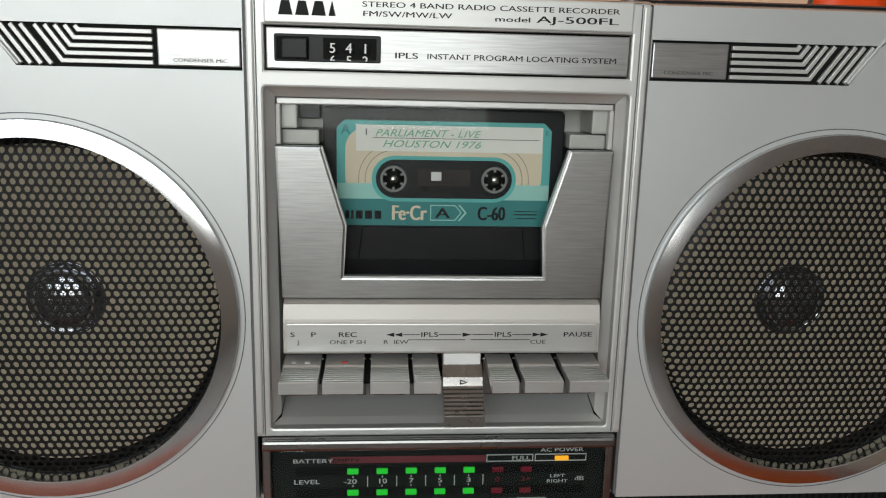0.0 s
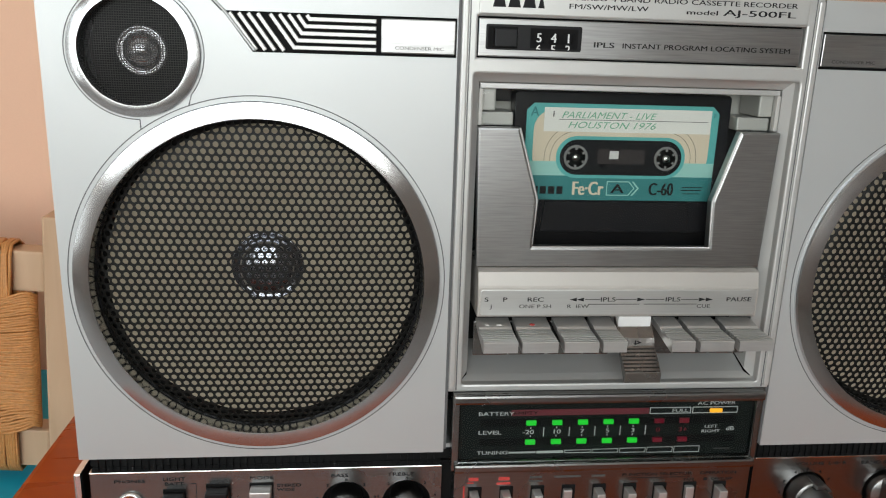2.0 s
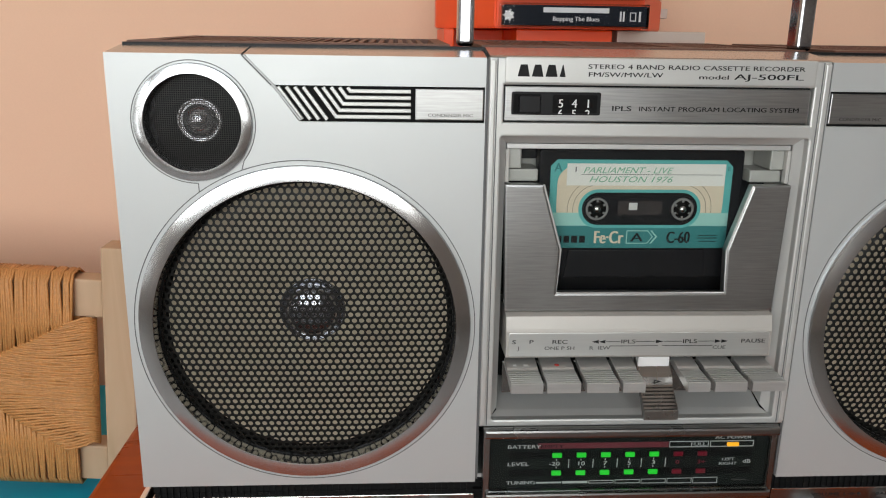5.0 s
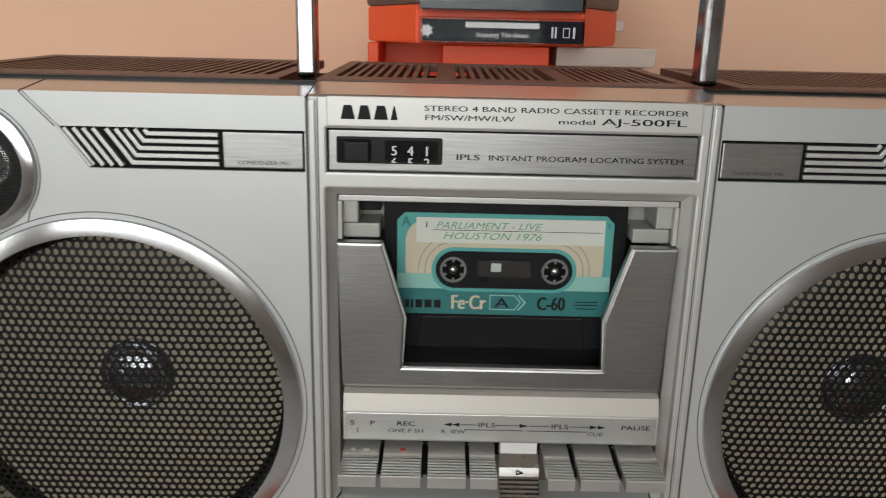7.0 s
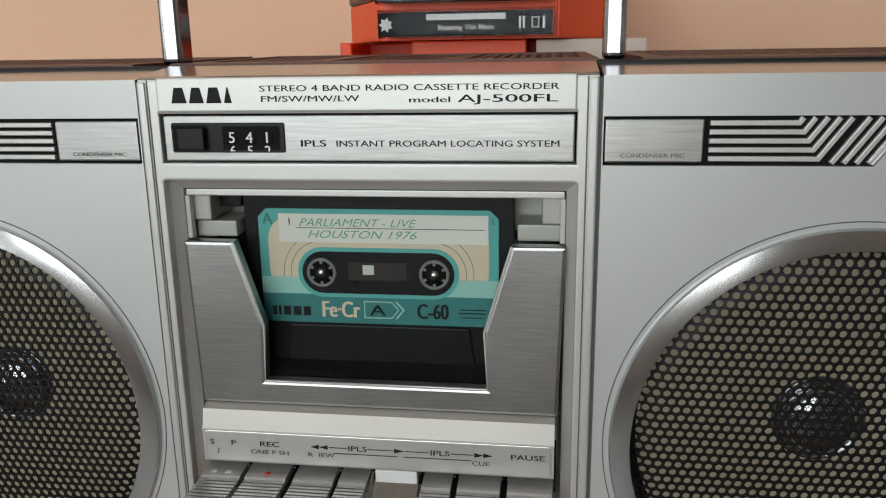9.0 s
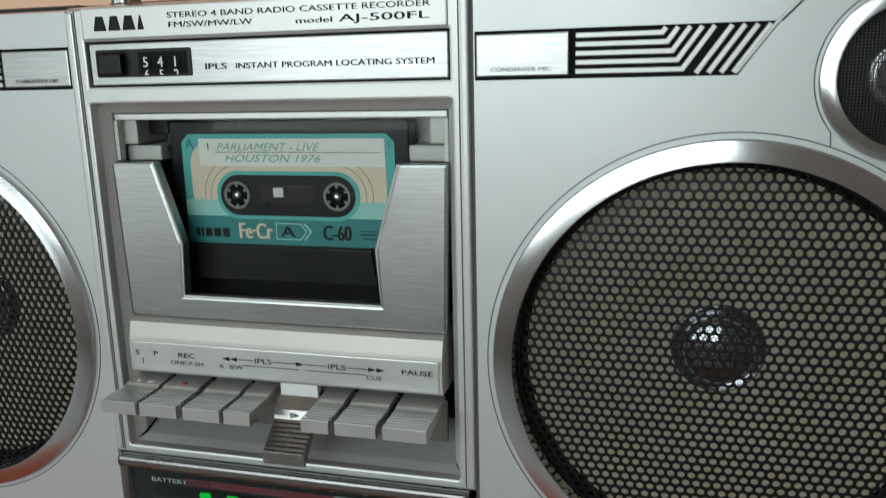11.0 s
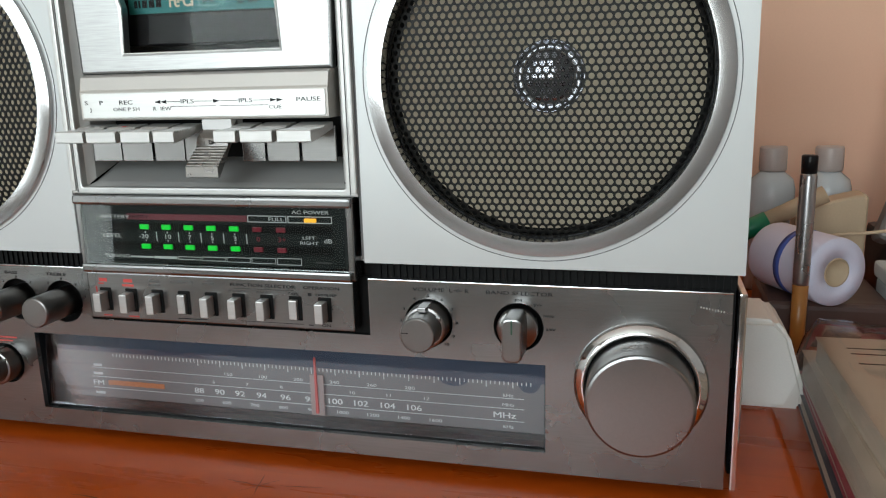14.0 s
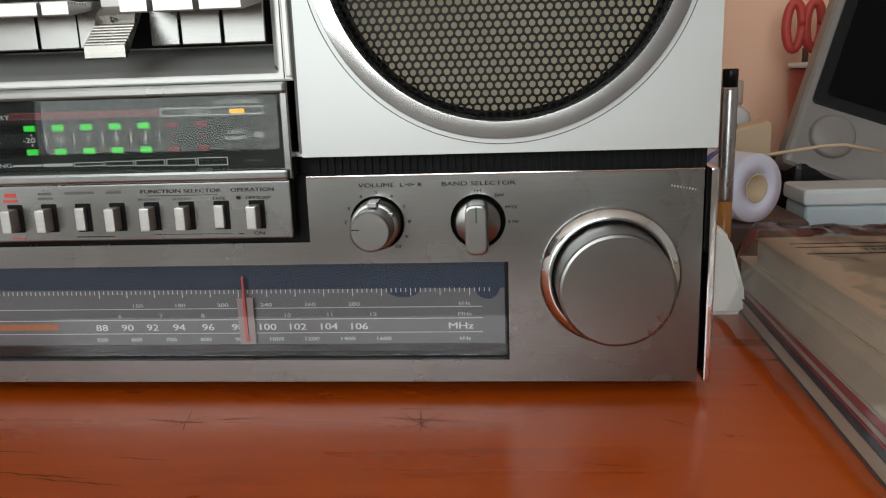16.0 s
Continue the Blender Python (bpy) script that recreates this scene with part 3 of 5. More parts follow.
    part("tweeter_dome", lathe([(0, 0.0060)] + [(0.0094 * math.sin(radians(a)), 0.0154 - 0.0094 * math.cos(radians(a))) for a in range(8, 57, 8)] + [(0.0082, 0.0112), (0.0089, 0.0104), (0.0095, 0.0102), (0.0101, 0.0108), (0.0104, 0.0124)], 48), TWEETDOME, front, "small glossy dome", at=(s * TX, 0, TZ))
    part("tweeter_back", lathe([(0, 0.0122), (0.0210, 0.0122), (0.0210, 0.0132), (0, 0.0132)], 40), MATTBLACK, front, at=(s * TX, 0, TZ))
    # microphone plate and chevron fins
    back = part("grille_recess", slab(mirror([(-0.1735, 0.3046), (-0.0785, 0.3046), (-0.0785, 0.2882), (-0.1615, 0.2882)], -s), 0.0018, 0.0042), MATTBLACK, front)
    k = -0.0113 / 0.0158
    for i in range(5):
        z = 0.3020 - 0.00282 * i
        bend = -0.1390 - 0.0016 * i
        zt = 0.3036
        pts = [(-0.1122, z), (bend, z)] + ([(bend + k * (zt - z), zt)] if zt - z > 0.001 else [])
        part("grille_fin", ribbon(mirror(pts, -s), 0.0004, 0.0022, 0.00165), COLUMN, front)
    for i in range(4):
        xb = -0.1494 - 0.0037 * i
        part("grille_fin", ribbon(mirror([(xb, 0.2893), (xb + k * 0.0143, 0.3036)], -s), 0.0004, 0.0022, 0.00165), COLUMN, front)
    plate = part("microphone_plate", box(min(s * 0.1103, s * 0.0797), max(s * 0.1103, s * 0.0797), -0.0004, 0.0020, 0.2896, 0.3033, 0.0005), BRUSHED, front, "brushed aluminium microphone plate")
    letters("CONDENSER MIC", s * 0.0946, 0.2912, -0.00055, 0.00135, WORNINK, front, 1.55, "CENTER", width=0.0200)

# lower edge of the speaker panels: black ribbed band
band = bmesh.new()
box(-0.2425, 0.2465, 0.0085, 0.012, 0.0985, 0.1075, bm=band)
for i in range(151):
    x = -0.2405 + i * 0.00323
    if abs(x) > 0.080:
        box(x, x + 0.0016, 0.0075, 0.0090, 0.0988, 0.1068, bm=band)
part("vent_band", band, MATTBLACK, radio, "black ribbed band under the speaker panels")

# ---- centre column ----
column = part("centre_frame", slab(rectangle(-0.0775, 0.0775, 0.1385, 0.3175), -0.0012, 0.0050, [rounded(-0.0715, 0.0715, 0.1420, 0.2828, 0.0012, 3), rectangle(-0.0708, 0.0708, 0.2890, 0.3057)], 0.0009), COLUMN, radio, "satin silver centre frame")
for s in (-1, 1):
    part("edge_strip", box(s * 0.0760 - 0.0014, s * 0.0760 + 0.0014, -0.0022, 0.001, 0.1400, 0.3165, 0.0007), COLUMN, column, "raised silver edge strip")
    part("edge_gap", box(s * 0.0781 - 0.0006, s * 0.0781 + 0.0006, 0.0003, 0.0048, 0.1085, 0.3165), GROOVE, column)
    part("edge_groove", wire([(s * 0.0740, 0.1395), (s * 0.0740, 0.3170)], -0.0012, 0.00028), GROOVE, column)
centre_top = bmesh.new()
ends = [[centre_top.verts.new((x, y, z)) for y, z in ((-0.0008, 0.3176), (0.0004, 0.3183), (0.0238, 0.3214), (0.0238, 0.3140), (0.0052, 0.3140), (0.0052, 0.3174))] for x in (-0.0773, 0.0773)]
for i in range(6):
    centre_top.faces.new((ends[0][i], ends[0][(i + 1) % 6], ends[1][(i + 1) % 6], ends[1][i]))
centre_top.faces.new(ends[0])
centre_top.faces.new(ends[1][::-1])
part("column_top", finish(centre_top), TOPEDGE, column, "polished top edge that mirrors the window")
nameplate = part("name_plate", box(-0.0706, 0.0706, -0.0020, 0.0012, 0.3064, 0.3178, 0.0006), COLUMN, radio, "pale silver name plate")
# brand mark as four plain blocks
for x0, x1 in ((-0.0652, -0.0598), (-0.0589, -0.0537), (-0.0528, -0.0474), (-0.0465, -0.0438)):
    part("brand_block", slab([(x0, 0.3094), (x1, 0.3094), (x1 - 0.0012, 0.3146), (x0 + 0.0012, 0.3146)], -0.0022, -0.0019), INK, nameplate)
letters("STEREO 4 BAND RADIO CASSETTE RECORDER", -0.0341, 0.3131, -0.00215, 0.00195, INK, nameplate, width=0.0988)
letters("FM/SW/MW/LW", -0.0339, 0.3097, -0.00215, 0.00195, INK, nameplate, width=0.0335)
letters("model", 0.0162, 0.3092, -0.00215, 0.00185, INK, nameplate, bold=0.00006, width=0.0134)
letters("AJ-500FL", 0.0324, 0.3092, -0.00215, 0.0024, INK, nameplate, bold=0.00008, width=0.0321)

locator = part("locating_panel", box(-0.0702, 0.0702, 0.0002, 0.0040, 0.2896, 0.3050, 0.0005), BRUSHED, radio, "brushed aluminium panel of the tape counter")
part("panel_shadow_gap", slab(rectangle(-0.0709, 0.0709, 0.2889, 0.3058), 0.0030, 0.0060), MATTBLACK, radio)
part("counter_window", slab(rounded(-0.0672, -0.0268, 0.2925, 0.3027, 0.0008), -0.0004, 0.0006, bevel=0.0003), BLACK, locator, "black counter window")
part("digit_window", slab(rounded(-0.0487, -0.0285, 0.2935, 0.3015, 0.0004, 2), -0.0006, -0.0003), MATTBLACK, locator, "black opening over the number wheels")
part("slider_slot", slab(rounded(-0.0664, -0.0540, 0.2932, 0.3018, 0.0004, 2), -0.0006, -0.0003), MATTBLACK, locator)
part("reset_slider", box(-0.0640, -0.0545, -0.0034, -0.0002, 0.2936, 0.3010, 0.0005), BLACK, locator, "black sliding reset key")
for i, d in enumerate("541"):
    x = -0.0452 + 0.0062 * i
    wheel = part("digit_wheel", lathe([(0, -0.0022), (0.0049, -0.0022), (0.0050, -0.0020), (0.0050, 0.0020), (0.0049, 0.0022), (0, 0.0022)], 40, "x", (x, 0.0040, 0.2975)), MATTBLACK, locator)
    letters(d, x, 0.2960, -0.00135, 0.0036, WHITEINK, locator, 0.95, "CENTER")
    bm = text_bm("652"[i], x, 0.2916, -0.00100, 0.0034, 0.95, "CENTER")
    bmesh.ops.bisect_plane(bm, geom=list(bm.verts) + list(bm.edges) + list(bm.faces), plane_co=(0, 0, 0.2931), plane_no=(0, 0, -1), clear_outer=True)
    part("lettering", bm, WHITEINK, locator)
letters("IPLS", -0.0218, 0.2946, 0.00002, 0.00215, INK, locator, bold=0.00008, width=0.0087)
letters("INSTANT PROGRAM LOCATING SYSTEM", -0.0093, 0.2946, 0.00002, 0.00205, INK, locator, width=0.0742)

# ---- cassette well, door and keys ----
well = part("cassette_well", slab(rectangle(-0.0716, 0.0716, 0.1418, 0.2830), 0.0300, 0.0320), WELLGREY, radio, "grey inside of the cassette well")
walls = bmesh.new()
for s in (-1, 1):
    for a, b, c, d in (((s * 0.0715, 0.003, 0.1420), (s * 0.0715, 0.003, 0.2828), (s * 0.0682, 0.0065, 0.2790), (s * 0.0682, 0.0065, 0.1455)),
                       ((s * 0.0682, 0.0065, 0.1455), (s * 0.0682, 0.0065, 0.2790), (s * 0.0672, 0.030, 0.2786), (s * 0.0672, 0.030, 0.1540))):
        walls.faces.new([walls.verts.new(p) for p in (a, b, c, d)])
for a, b, c, d in (((-0.0715, 0.003, 0.2828), (0.0715, 0.003, 0.2828), (0.0682, 0.0065, 0.2790), (-0.0682, 0.0065, 0.2790)),
                   ((-0.0682, 0.0065, 0.2790), (0.0682, 0.0065, 0.2790), (0.0672, 0.030, 0.2786), (-0.0672, 0.030, 0.2786)),
                   ((-0.0715, 0.003, 0.1420), (0.0715, 0.003, 0.1420), (0.0682, 0.0065, 0.1440), (-0.0682, 0.0065, 0.1440)),
                   ((-0.0682, 0.0065, 0.1440), (0.0682, 0.0065, 0.1440), (0.0672, 0.030, 0.1540), (-0.0672, 0.030, 0.1540))):
    walls.faces.new([walls.verts.new(p) for p in (a, b, c, d)])
bmesh.ops.remove_doubles(walls, verts=walls.verts, dist=1e-6)
part("well_lining", finish(walls), COLUMN, well, "silver sloping walls and floor of the well")
for s in (-1, 1):
    part("well_bracket", box(min(s * 0.0515, s * 0.0668), max(s * 0.0515, s * 0.0668), 0.012, 0.029, 0.2600, 0.2660, 0.0008), WELLGREY, well)
    part("well_bracket", box(min(s * 0.0600, s * 0.0668), max(s * 0.0600, s * 0.0668), 0.010, 0.029, 0.2665, 0.2780, 0.0008), WELLGREY, well)
part("deck_head", box(-0.066, -0.0515, 0.018, 0.028, 0.2700, 0.2772, 0.0006), BLACK, well)

half = [(0.0665, 0.1978), (0.0683, 0.2600), (0.0500, 0.2600), (0.0405, 0.2285), (0.0415, 0.2068)]
door_loop = half + [(-x, z) for x, z in reversed(half)]
door = part("cassette_door", slab(door_loop, 0.0030, 0.0085, bevel=0.0011), BRUSHED, radio, "brushed aluminium cassette door with a clear window")
part("door_edge", wire([(0.0500, 0.2600), (0.0405, 0.2285), (0.0415, 0.2068), (-0.0415, 0.2068), (-0.0405, 0.2285), (-0.0500, 0.2600)], 0.0036, 0.0006), COLUMN, door)
pane = part("window_pane", box(-0.0675, 0.0675, 0.0088, 0.0100, 0.2010, 0.2775, 0.0003), GLASS, door, "clear plastic window")
pane.visible_shadow = False
part("pane_rim", box(-0.0676, 0.0676, 0.0070, 0.0100, 0.2762, 0.2786, 0.0004), COLUMN, door)
for s in (-1, 1):
    part("pane_rim", box(min(s * 0.0662, s * 0.0680), max(s * 0.0662, s * 0.0680), 0.0065, 0.0100, 0.2605, 0.2762, 0.0004), WELLGREY, door)
part("well_backing", box(-0.0665, 0.0665, 0.0275, 0.0298, 0.1985, 0.2600), BLACK, well)

housing = bmesh.new()
prof = [(0.0040, 0.1974), (0.0005, 0.1960), (-0.0010, 0.1900), (-0.0016, 0.1888), (-0.0016, 0.1760), (-0.0008, 0.1752), (0.0290, 0.1752), (0.0290, 0.1974)]
ends = [[housing.verts.new((x, y, z)) for y, z in prof] for x in (-0.0657, 0.0657)]
for i in range(len(prof)):
    j = (i + 1) % len(prof)
    housing.faces.new((ends[0][i], ends[0][j], ends[1][j], ends[1][i]))
housing.faces.new(ends[0])
housing.faces.new(ends[1][::-1])
strip = part("key_housing", finish(housing), LEDGE, radio, "silver ledge above the tape keys")
part("key_legend_plate", slab(rounded(-0.0646, 0.0646, 0.1764, 0.1884, 0.0012), -0.0021, -0.0015, bevel=0.0003), LEGEND, strip, "brushed aluminium legend plate")
PY = -0.00225
for w, x in (("S", -0.0620), ("P", -0.0536), ("REC", -0.0396), ("IPLS", -0.0060), ("IPLS", 0.0246), ("PAUSE", 0.0563)):
    letters(w, x, 0.1829, PY, 0.0020, INK, strip, 1.5, "CENTER")
for w, x in (("J", -0.0597), ("ONE P SH", -0.0396), ("R", -0.0240), ("IEW", -0.0178), ("CUE", 0.0395)):
    letters(w, x, 0.1798, PY, 0.0017, WORNINK, strip, 1.4, "CENTER")
for x0, x1 in ((-0.0205, -0.0238), (-0.0172, -0.0205), (0.0078, 0.0116), (0.0372, 0.0405), (0.0405, 0.0438)):
    part("arrow_mark", triangle(x0, x1, 0.1838, 0.0009, PY), INK, strip)
bars([(-0.0168, -0.0098, 0.18370, 0.18395), (-0.0022, 0.0074, 0.18370, 0.18395), (0.0119, 0.0206, 0.18370, 0.18395), (0.0286, 0.0368, 0.18370, 0.18395),
      (-0.0150, 0.0090, 0.18145, 0.18170), (0.0112, 0.0362, 0.18145, 0.18170)], PY, INK, strip)


def key(x0, x1, yf, zt, drop, mark=False):
    """A tape key: a smooth back, a ribbed front half and a bright front face."""
    yb = 0.004
    zb = 0.1731 if not mark else 0.1745
    bm = bmesh.new()
    prof = [(yb, zb), (-0.0060, zb - 0.0010 - drop * 0.25), (-0.0068, zb - 0.0016 - drop * 0.3)]
    n = 7
    y_s, z_s = -0.0072, zb - 0.0016 - drop * 0.35
    for i in range(n):
        a, b = i / n, (i + 0.55) / n
        for f, lift in ((a, 0), (b, 0), (b, -0.0013)):
            prof.append((y_s + (yf - y_s) * f, z_s + (zt - z_s) * f + lift))
        prof.append((y_s + (yf - y_s) * (i + 0.95) / n, z_s + (zt - z_s) * (i + 0.92) / n - 0.0011))
    prof += [(yf, zt), (yf - 0.0003, zt - 0.0004), (yf - 0.0003, zt - 0.0050), (yf + 0.0010, zt - 0.0055), (yb, zb - 0.0030)]
    ends = [[bm.verts.new((x, y, z)) for y, z in prof] for x in (x0, x1)]
    for i in range(len(prof)):
        j = (i + 1) % len(prof)
        bm.faces.new((ends[0][i], ends[0][j], ends[1][j], ends[1][i]))
    bm.faces.new(ends[0])
    bm.faces.new(ends[1][::-1])
    return finish(bm)


KEY_SPANS = [(-0.0655, -0.0505), (-0.0486, -0.0328), (-0.0300, -0.0147), (-0.0128, -0.0022), (0.0182, 0.0288), (0.0312, 0.0466), (0.0492, 0.0652)]
for i, (x0, x1) in enumerate(KEY_SPANS):
    k = part("tape_key", key(x0, x1, -0.0220, 0.1713, 0.0), KEYMETAL, radio, "satin metal tape key with a ribbed front")
    if i == 0:
        for ix0, ix1 in ((-0.0622, -0.0606), (-0.0570, -0.0548)):
            part("key_icon", box(ix0, ix1, -0.0044, -0.0026, 0.1718, 0.17245), WHITEINK, k)
    if i == 1:
        part("record_dot", lathe([(0, 0.0003), (0.0012, 0.0003), (0.0012, 0), (0, 0)], 24, "z", ((x0 + x1) / 2, -0.0034, 0.17222)), REDINK, k, "red record dot")
    part("key_skirt", box(x0 - 0.0007, x1 + 0.0007, 0.0042, 0.0057, 0.1545, 0.1712, 0.0004), STEEL, k)
for (a0, a1), (b0, b1) in zip(KEY_SPANS, KEY_SPANS[1:]):
    if b0 - a1 < 0.01:
        gap = bmesh.new()
        ends = [[gap.verts.new((x, y, z)) for y, z in ((0.004, 0.1708), (-0.0140, 0.1684), (-0.0140, 0.1672), (0.004, 0.1696))] for x in (a1 + 0.0001, b0 - 0.0001)]
        for i in range(4):
            gap.faces.new((ends[0][i], ends[0][(i + 1) % 4], ends[1][(i + 1) % 4], ends[1][i]))
        gap.faces.new(ends[0])
        gap.faces.new(ends[1][::-1])
        part("key_gap", finish(gap), MATTBLACK, radio)
play = part("tape_key", key(-0.0002, 0.0163, -0.0178, 0.1548, 0.028, True), PLAYMETAL, radio, "satin metal play key, pressed down")
part("arrow_mark", slab([(0.0068, 0.1638), (0.0068, 0.1660), (0.0100, 0.1649)], -0.00765, -0.0074, [[(0.0072, 0.1643), (0.0072, 0.1655), (0.0091, 0.1649)]]), INK, play)
part("key_tongue", box(0.0002, 0.0158, -0.0012, 0.010, 0.1690, 0.1751, 0.0004), FRAMEWHITE, play, "pale tongue above the pressed key")
part("key_slot_back", box(-0.0668, 0.0668, 0.0250, 0.0295, 0.1545, 0.1750), MATTBLACK, well)

# cassette in the well
CASBLACK = material("dark_cassette_plastic", (0.014, 0.014, 0.016), 0.30, spec=0.2, vary=0.1, fine=900, scale=50, stain=0.1)
TEAL = material("teal_label_print", (0.10, 0.42, 0.40), 0.55, vary=0.04, scale=60, stain=0.05)
DARKTEAL = material("dark_teal_label_print", (0.028, 0.20, 0.20), 0.55, vary=0.04, scale=60, stain=0.05)
LIGHTTEAL = material("pale_teal_label_print", (0.32, 0.60, 0.54), 0.55, vary=0.04)
CREAM = material("cream_label_paper", (0.70, 0.60, 0.45), 0.6, vary=0.05, scale=80, stain=0.06)
PAPER = material("white_label_paper", (0.78, 0.77, 0.72), 0.6, vary=0.04, scale=80, stain=0.04)
GREENPEN = material("green_pen_ink", (0.16, 0.42, 0.26), 0.6, vary=0.25, fine=900)
TAPEWHITE = material("grey_hub_plastic", (0.20, 0.20, 0.195), 0.4)
GLINTPALE = material("pale_painted_glint", (0.62, 0.62, 0.60), 0.4)
SHEEN = material("clear_tape_window", (0.05, 0.045, 0.045), 0.08)
cas = thing("compact_cassette", "dark audio cassette with a teal and cream label", "cassette")
cham = [(-0.0502, 0.2122), (-0.0490, 0.2110), (0.0490, 0.2110), (0.0502, 0.2122), (0.0502, 0.2738), (0.0490, 0.2750), (-0.0490, 0.2750), (-0.0502, 0.2738)]
shellc = part("cassette_shell", slab(cham, 0.0165, 0.0265, bevel=0.0006), CASBLACK, cas)
part("head_bulge", slab([(-0.036, 0.2112), (0.036, 0.2112), (0.034, 0.2255), (-0.034, 0.2255)], 0.0153, 0.0168, bevel=0.0005), CASBLACK, cas)
lab = [(-0.0447, 0.2262), (0.0447, 0.2262), (0.0447, 0.2668), (0.0415, 0.2700), (-0.0415, 0.2700), (-0.0447, 0.2668)]
label = part("label", slab(lab, 0.01600, 0.0166), TEAL, cas, "teal paper label with a cream field")
part("label_field", slab(rounded(-0.0412, 0.0412, 0.2375, 0.2672, 0.0090, 8), 0.01585, 0.0161), CREAM, label)
part("label_band", slab(rectangle(-0.0446, 0.0446, 0.2374, 0.2440), 0.01575, 0.0160), LIGHTTEAL, label)
part("label_band", slab(rectangle(-0.0446, 0.0446, 0.2263, 0.2375), 0.01568, 0.0160), DARKTEAL, label)
for r in (0.0118, 0.0145):
    part("label_arc", wire([(-0.0212 - r, 0.2440)] + circle(-0.0212, 0.246, r, 16, 180, 100) + circle(0.0212, 0.246, r, 16, 80, 0) + [(0.0212 + r, 0.2440)], 0.01585, 0.0001, 4), WORNINK, label)
part("window_border", slab(rounded(-0.0303, 0.0303, 0.2365, 0.2556, 0.0094, 10), 0.01555, 0.0158), TEAL, label)
part("window_field", slab(rounded(-0.0286, 0.0286, 0.2380, 0.2541, 0.0080, 10), 0.01542, 0.0157), CASBLACK, label)
part("tape_window", slab(rounded(-0.0110, 0.0110, 0.2432, 0.2500, 0.0004, 2), 0.01532, 0.0155, bevel=0.0001), SHEEN, label, "dark clear window over the tape")
part("strip_label", slab(rectangle(-0.0368, 0.0410, 0.2575, 0.2682), 0.01560, 0.0158), PAPER, label, "white strip with green handwriting")
# a bright reflection in the tape window, set as a pale plate
part("tape_glint", slab(rectangle(-0.0056, -0.0012, 0.2454, 0.2492), 0.01518, 0.0154, bevel=0.0003), GLINTPALE, label, "small pale plate painted as a glint in the tape window")
for s in (-1, 1):
    hub = part("hub", lathe([(0.0056, 0.0150), (0.0056, 0.0154), (0.0045, 0.0154), (0.0045, 0.0150)], 40, close=True, centre=(s * 0.0212, 0, 0.246)), TAPEWHITE, cas, "pale hub ring")
    part("hub_hole", lathe([(0, 0.01525), (0.0045, 0.01525), (0.0045, 0.0156), (0, 0.0156)], 32, centre=(s * 0.0212, 0, 0.246)), MATTBLACK, hub)
    for a in range(6):
        part("hub_tooth", box(-0.0005, 0.0005, 0.0149, 0.0153, 0.0034, 0.0048), TAPEWHITE, hub, at=(s * 0.0212, 0, 0.246)).rotation_euler = (0, radians(60 * a), 0)
    part("spindle", lathe([(0, 0.0140), (0.0015, 0.0142), (0.0019, 0.0152), (0.0019, 0.0156)], 20, centre=(s * 0.0212, 0, 0.246)), CHROME, hub)
LY = 0.01545
letters("A", -0.0430, 0.2642, 0.01585, 0.0042, DARKTEAL, label, 0.9)
letters("1", -0.0335, 0.2640, LY, 0.0026, INK, label, 0.9)
letters("E", 0.0420, 0.2650, 0.01585, 0.0020, DARKTEAL, label, 1.0)
bars([(-0.0300, 0.0395, 0.26285, 0.26305)], LY, INK, label)
letters("PARLIAMENT - LIVE", -0.0292, 0.2636, LY, 0.0029, GREENPEN, label, slant=0.35, bold=-1, width=0.0440)
letters("HOUSTON 1976", -0.0262, 0.2592, LY, 0.0029, GREENPEN, label, slant=0.35, bold=-1, width=0.0410)
bars([(-0.0412, -0.0395, 0.2290, 0.2325), (-0.0388, -0.0378, 0.2290, 0.2325), (-0.0368, -0.0340, 0.2290, 0.2325), (-0.0330, -0.0300, 0.2290, 0.2325), (-0.0290, -0.0262, 0.2290, 0.2325)], LY, INK, label, "brand_block")
letters("Fe·Cr", -0.0222, 0.2287, LY, 0.0062, CREAM, label, bold=0.00025, width=0.0142)
part("arrow_box", slab([(-0.0056, 0.2285), (0.0050, 0.2285), (0.0078, 0.2320), (0.0050, 0.2352), (-0.0056, 0.2352)], LY, 0.0157, [[(-0.0052, 0.2289), (0.0048, 0.2289), (0.0073, 0.2320), (0.0048, 0.2348), (-0.0052, 0.2348)]]), LIGHTTEAL, label)
part("arrow_box", slab([(0.0062, 0.2285), (0.0070, 0.2285), (0.0099, 0.2320), (0.0070, 0.2352), (0.0062, 0.2352), (0.0090, 0.2320)], LY, 0.0157), LIGHTTEAL, label)
letters("A", -0.0036, 0.2297, LY, 0.0042, INK, label, 1.5, bold=0.0001)
letters("C-60", 0.0142, 0.2289, LY, 0.0058, INK, label, bold=0.0002, width=0.0114)
bars([(0.0300, 0.0400, 0.2312, 0.2316), (0.0310, 0.0395, 0.2296, 0.2299), (0.0305, 0.0402, 0.2326, 0.2329)], LY, INK, label)

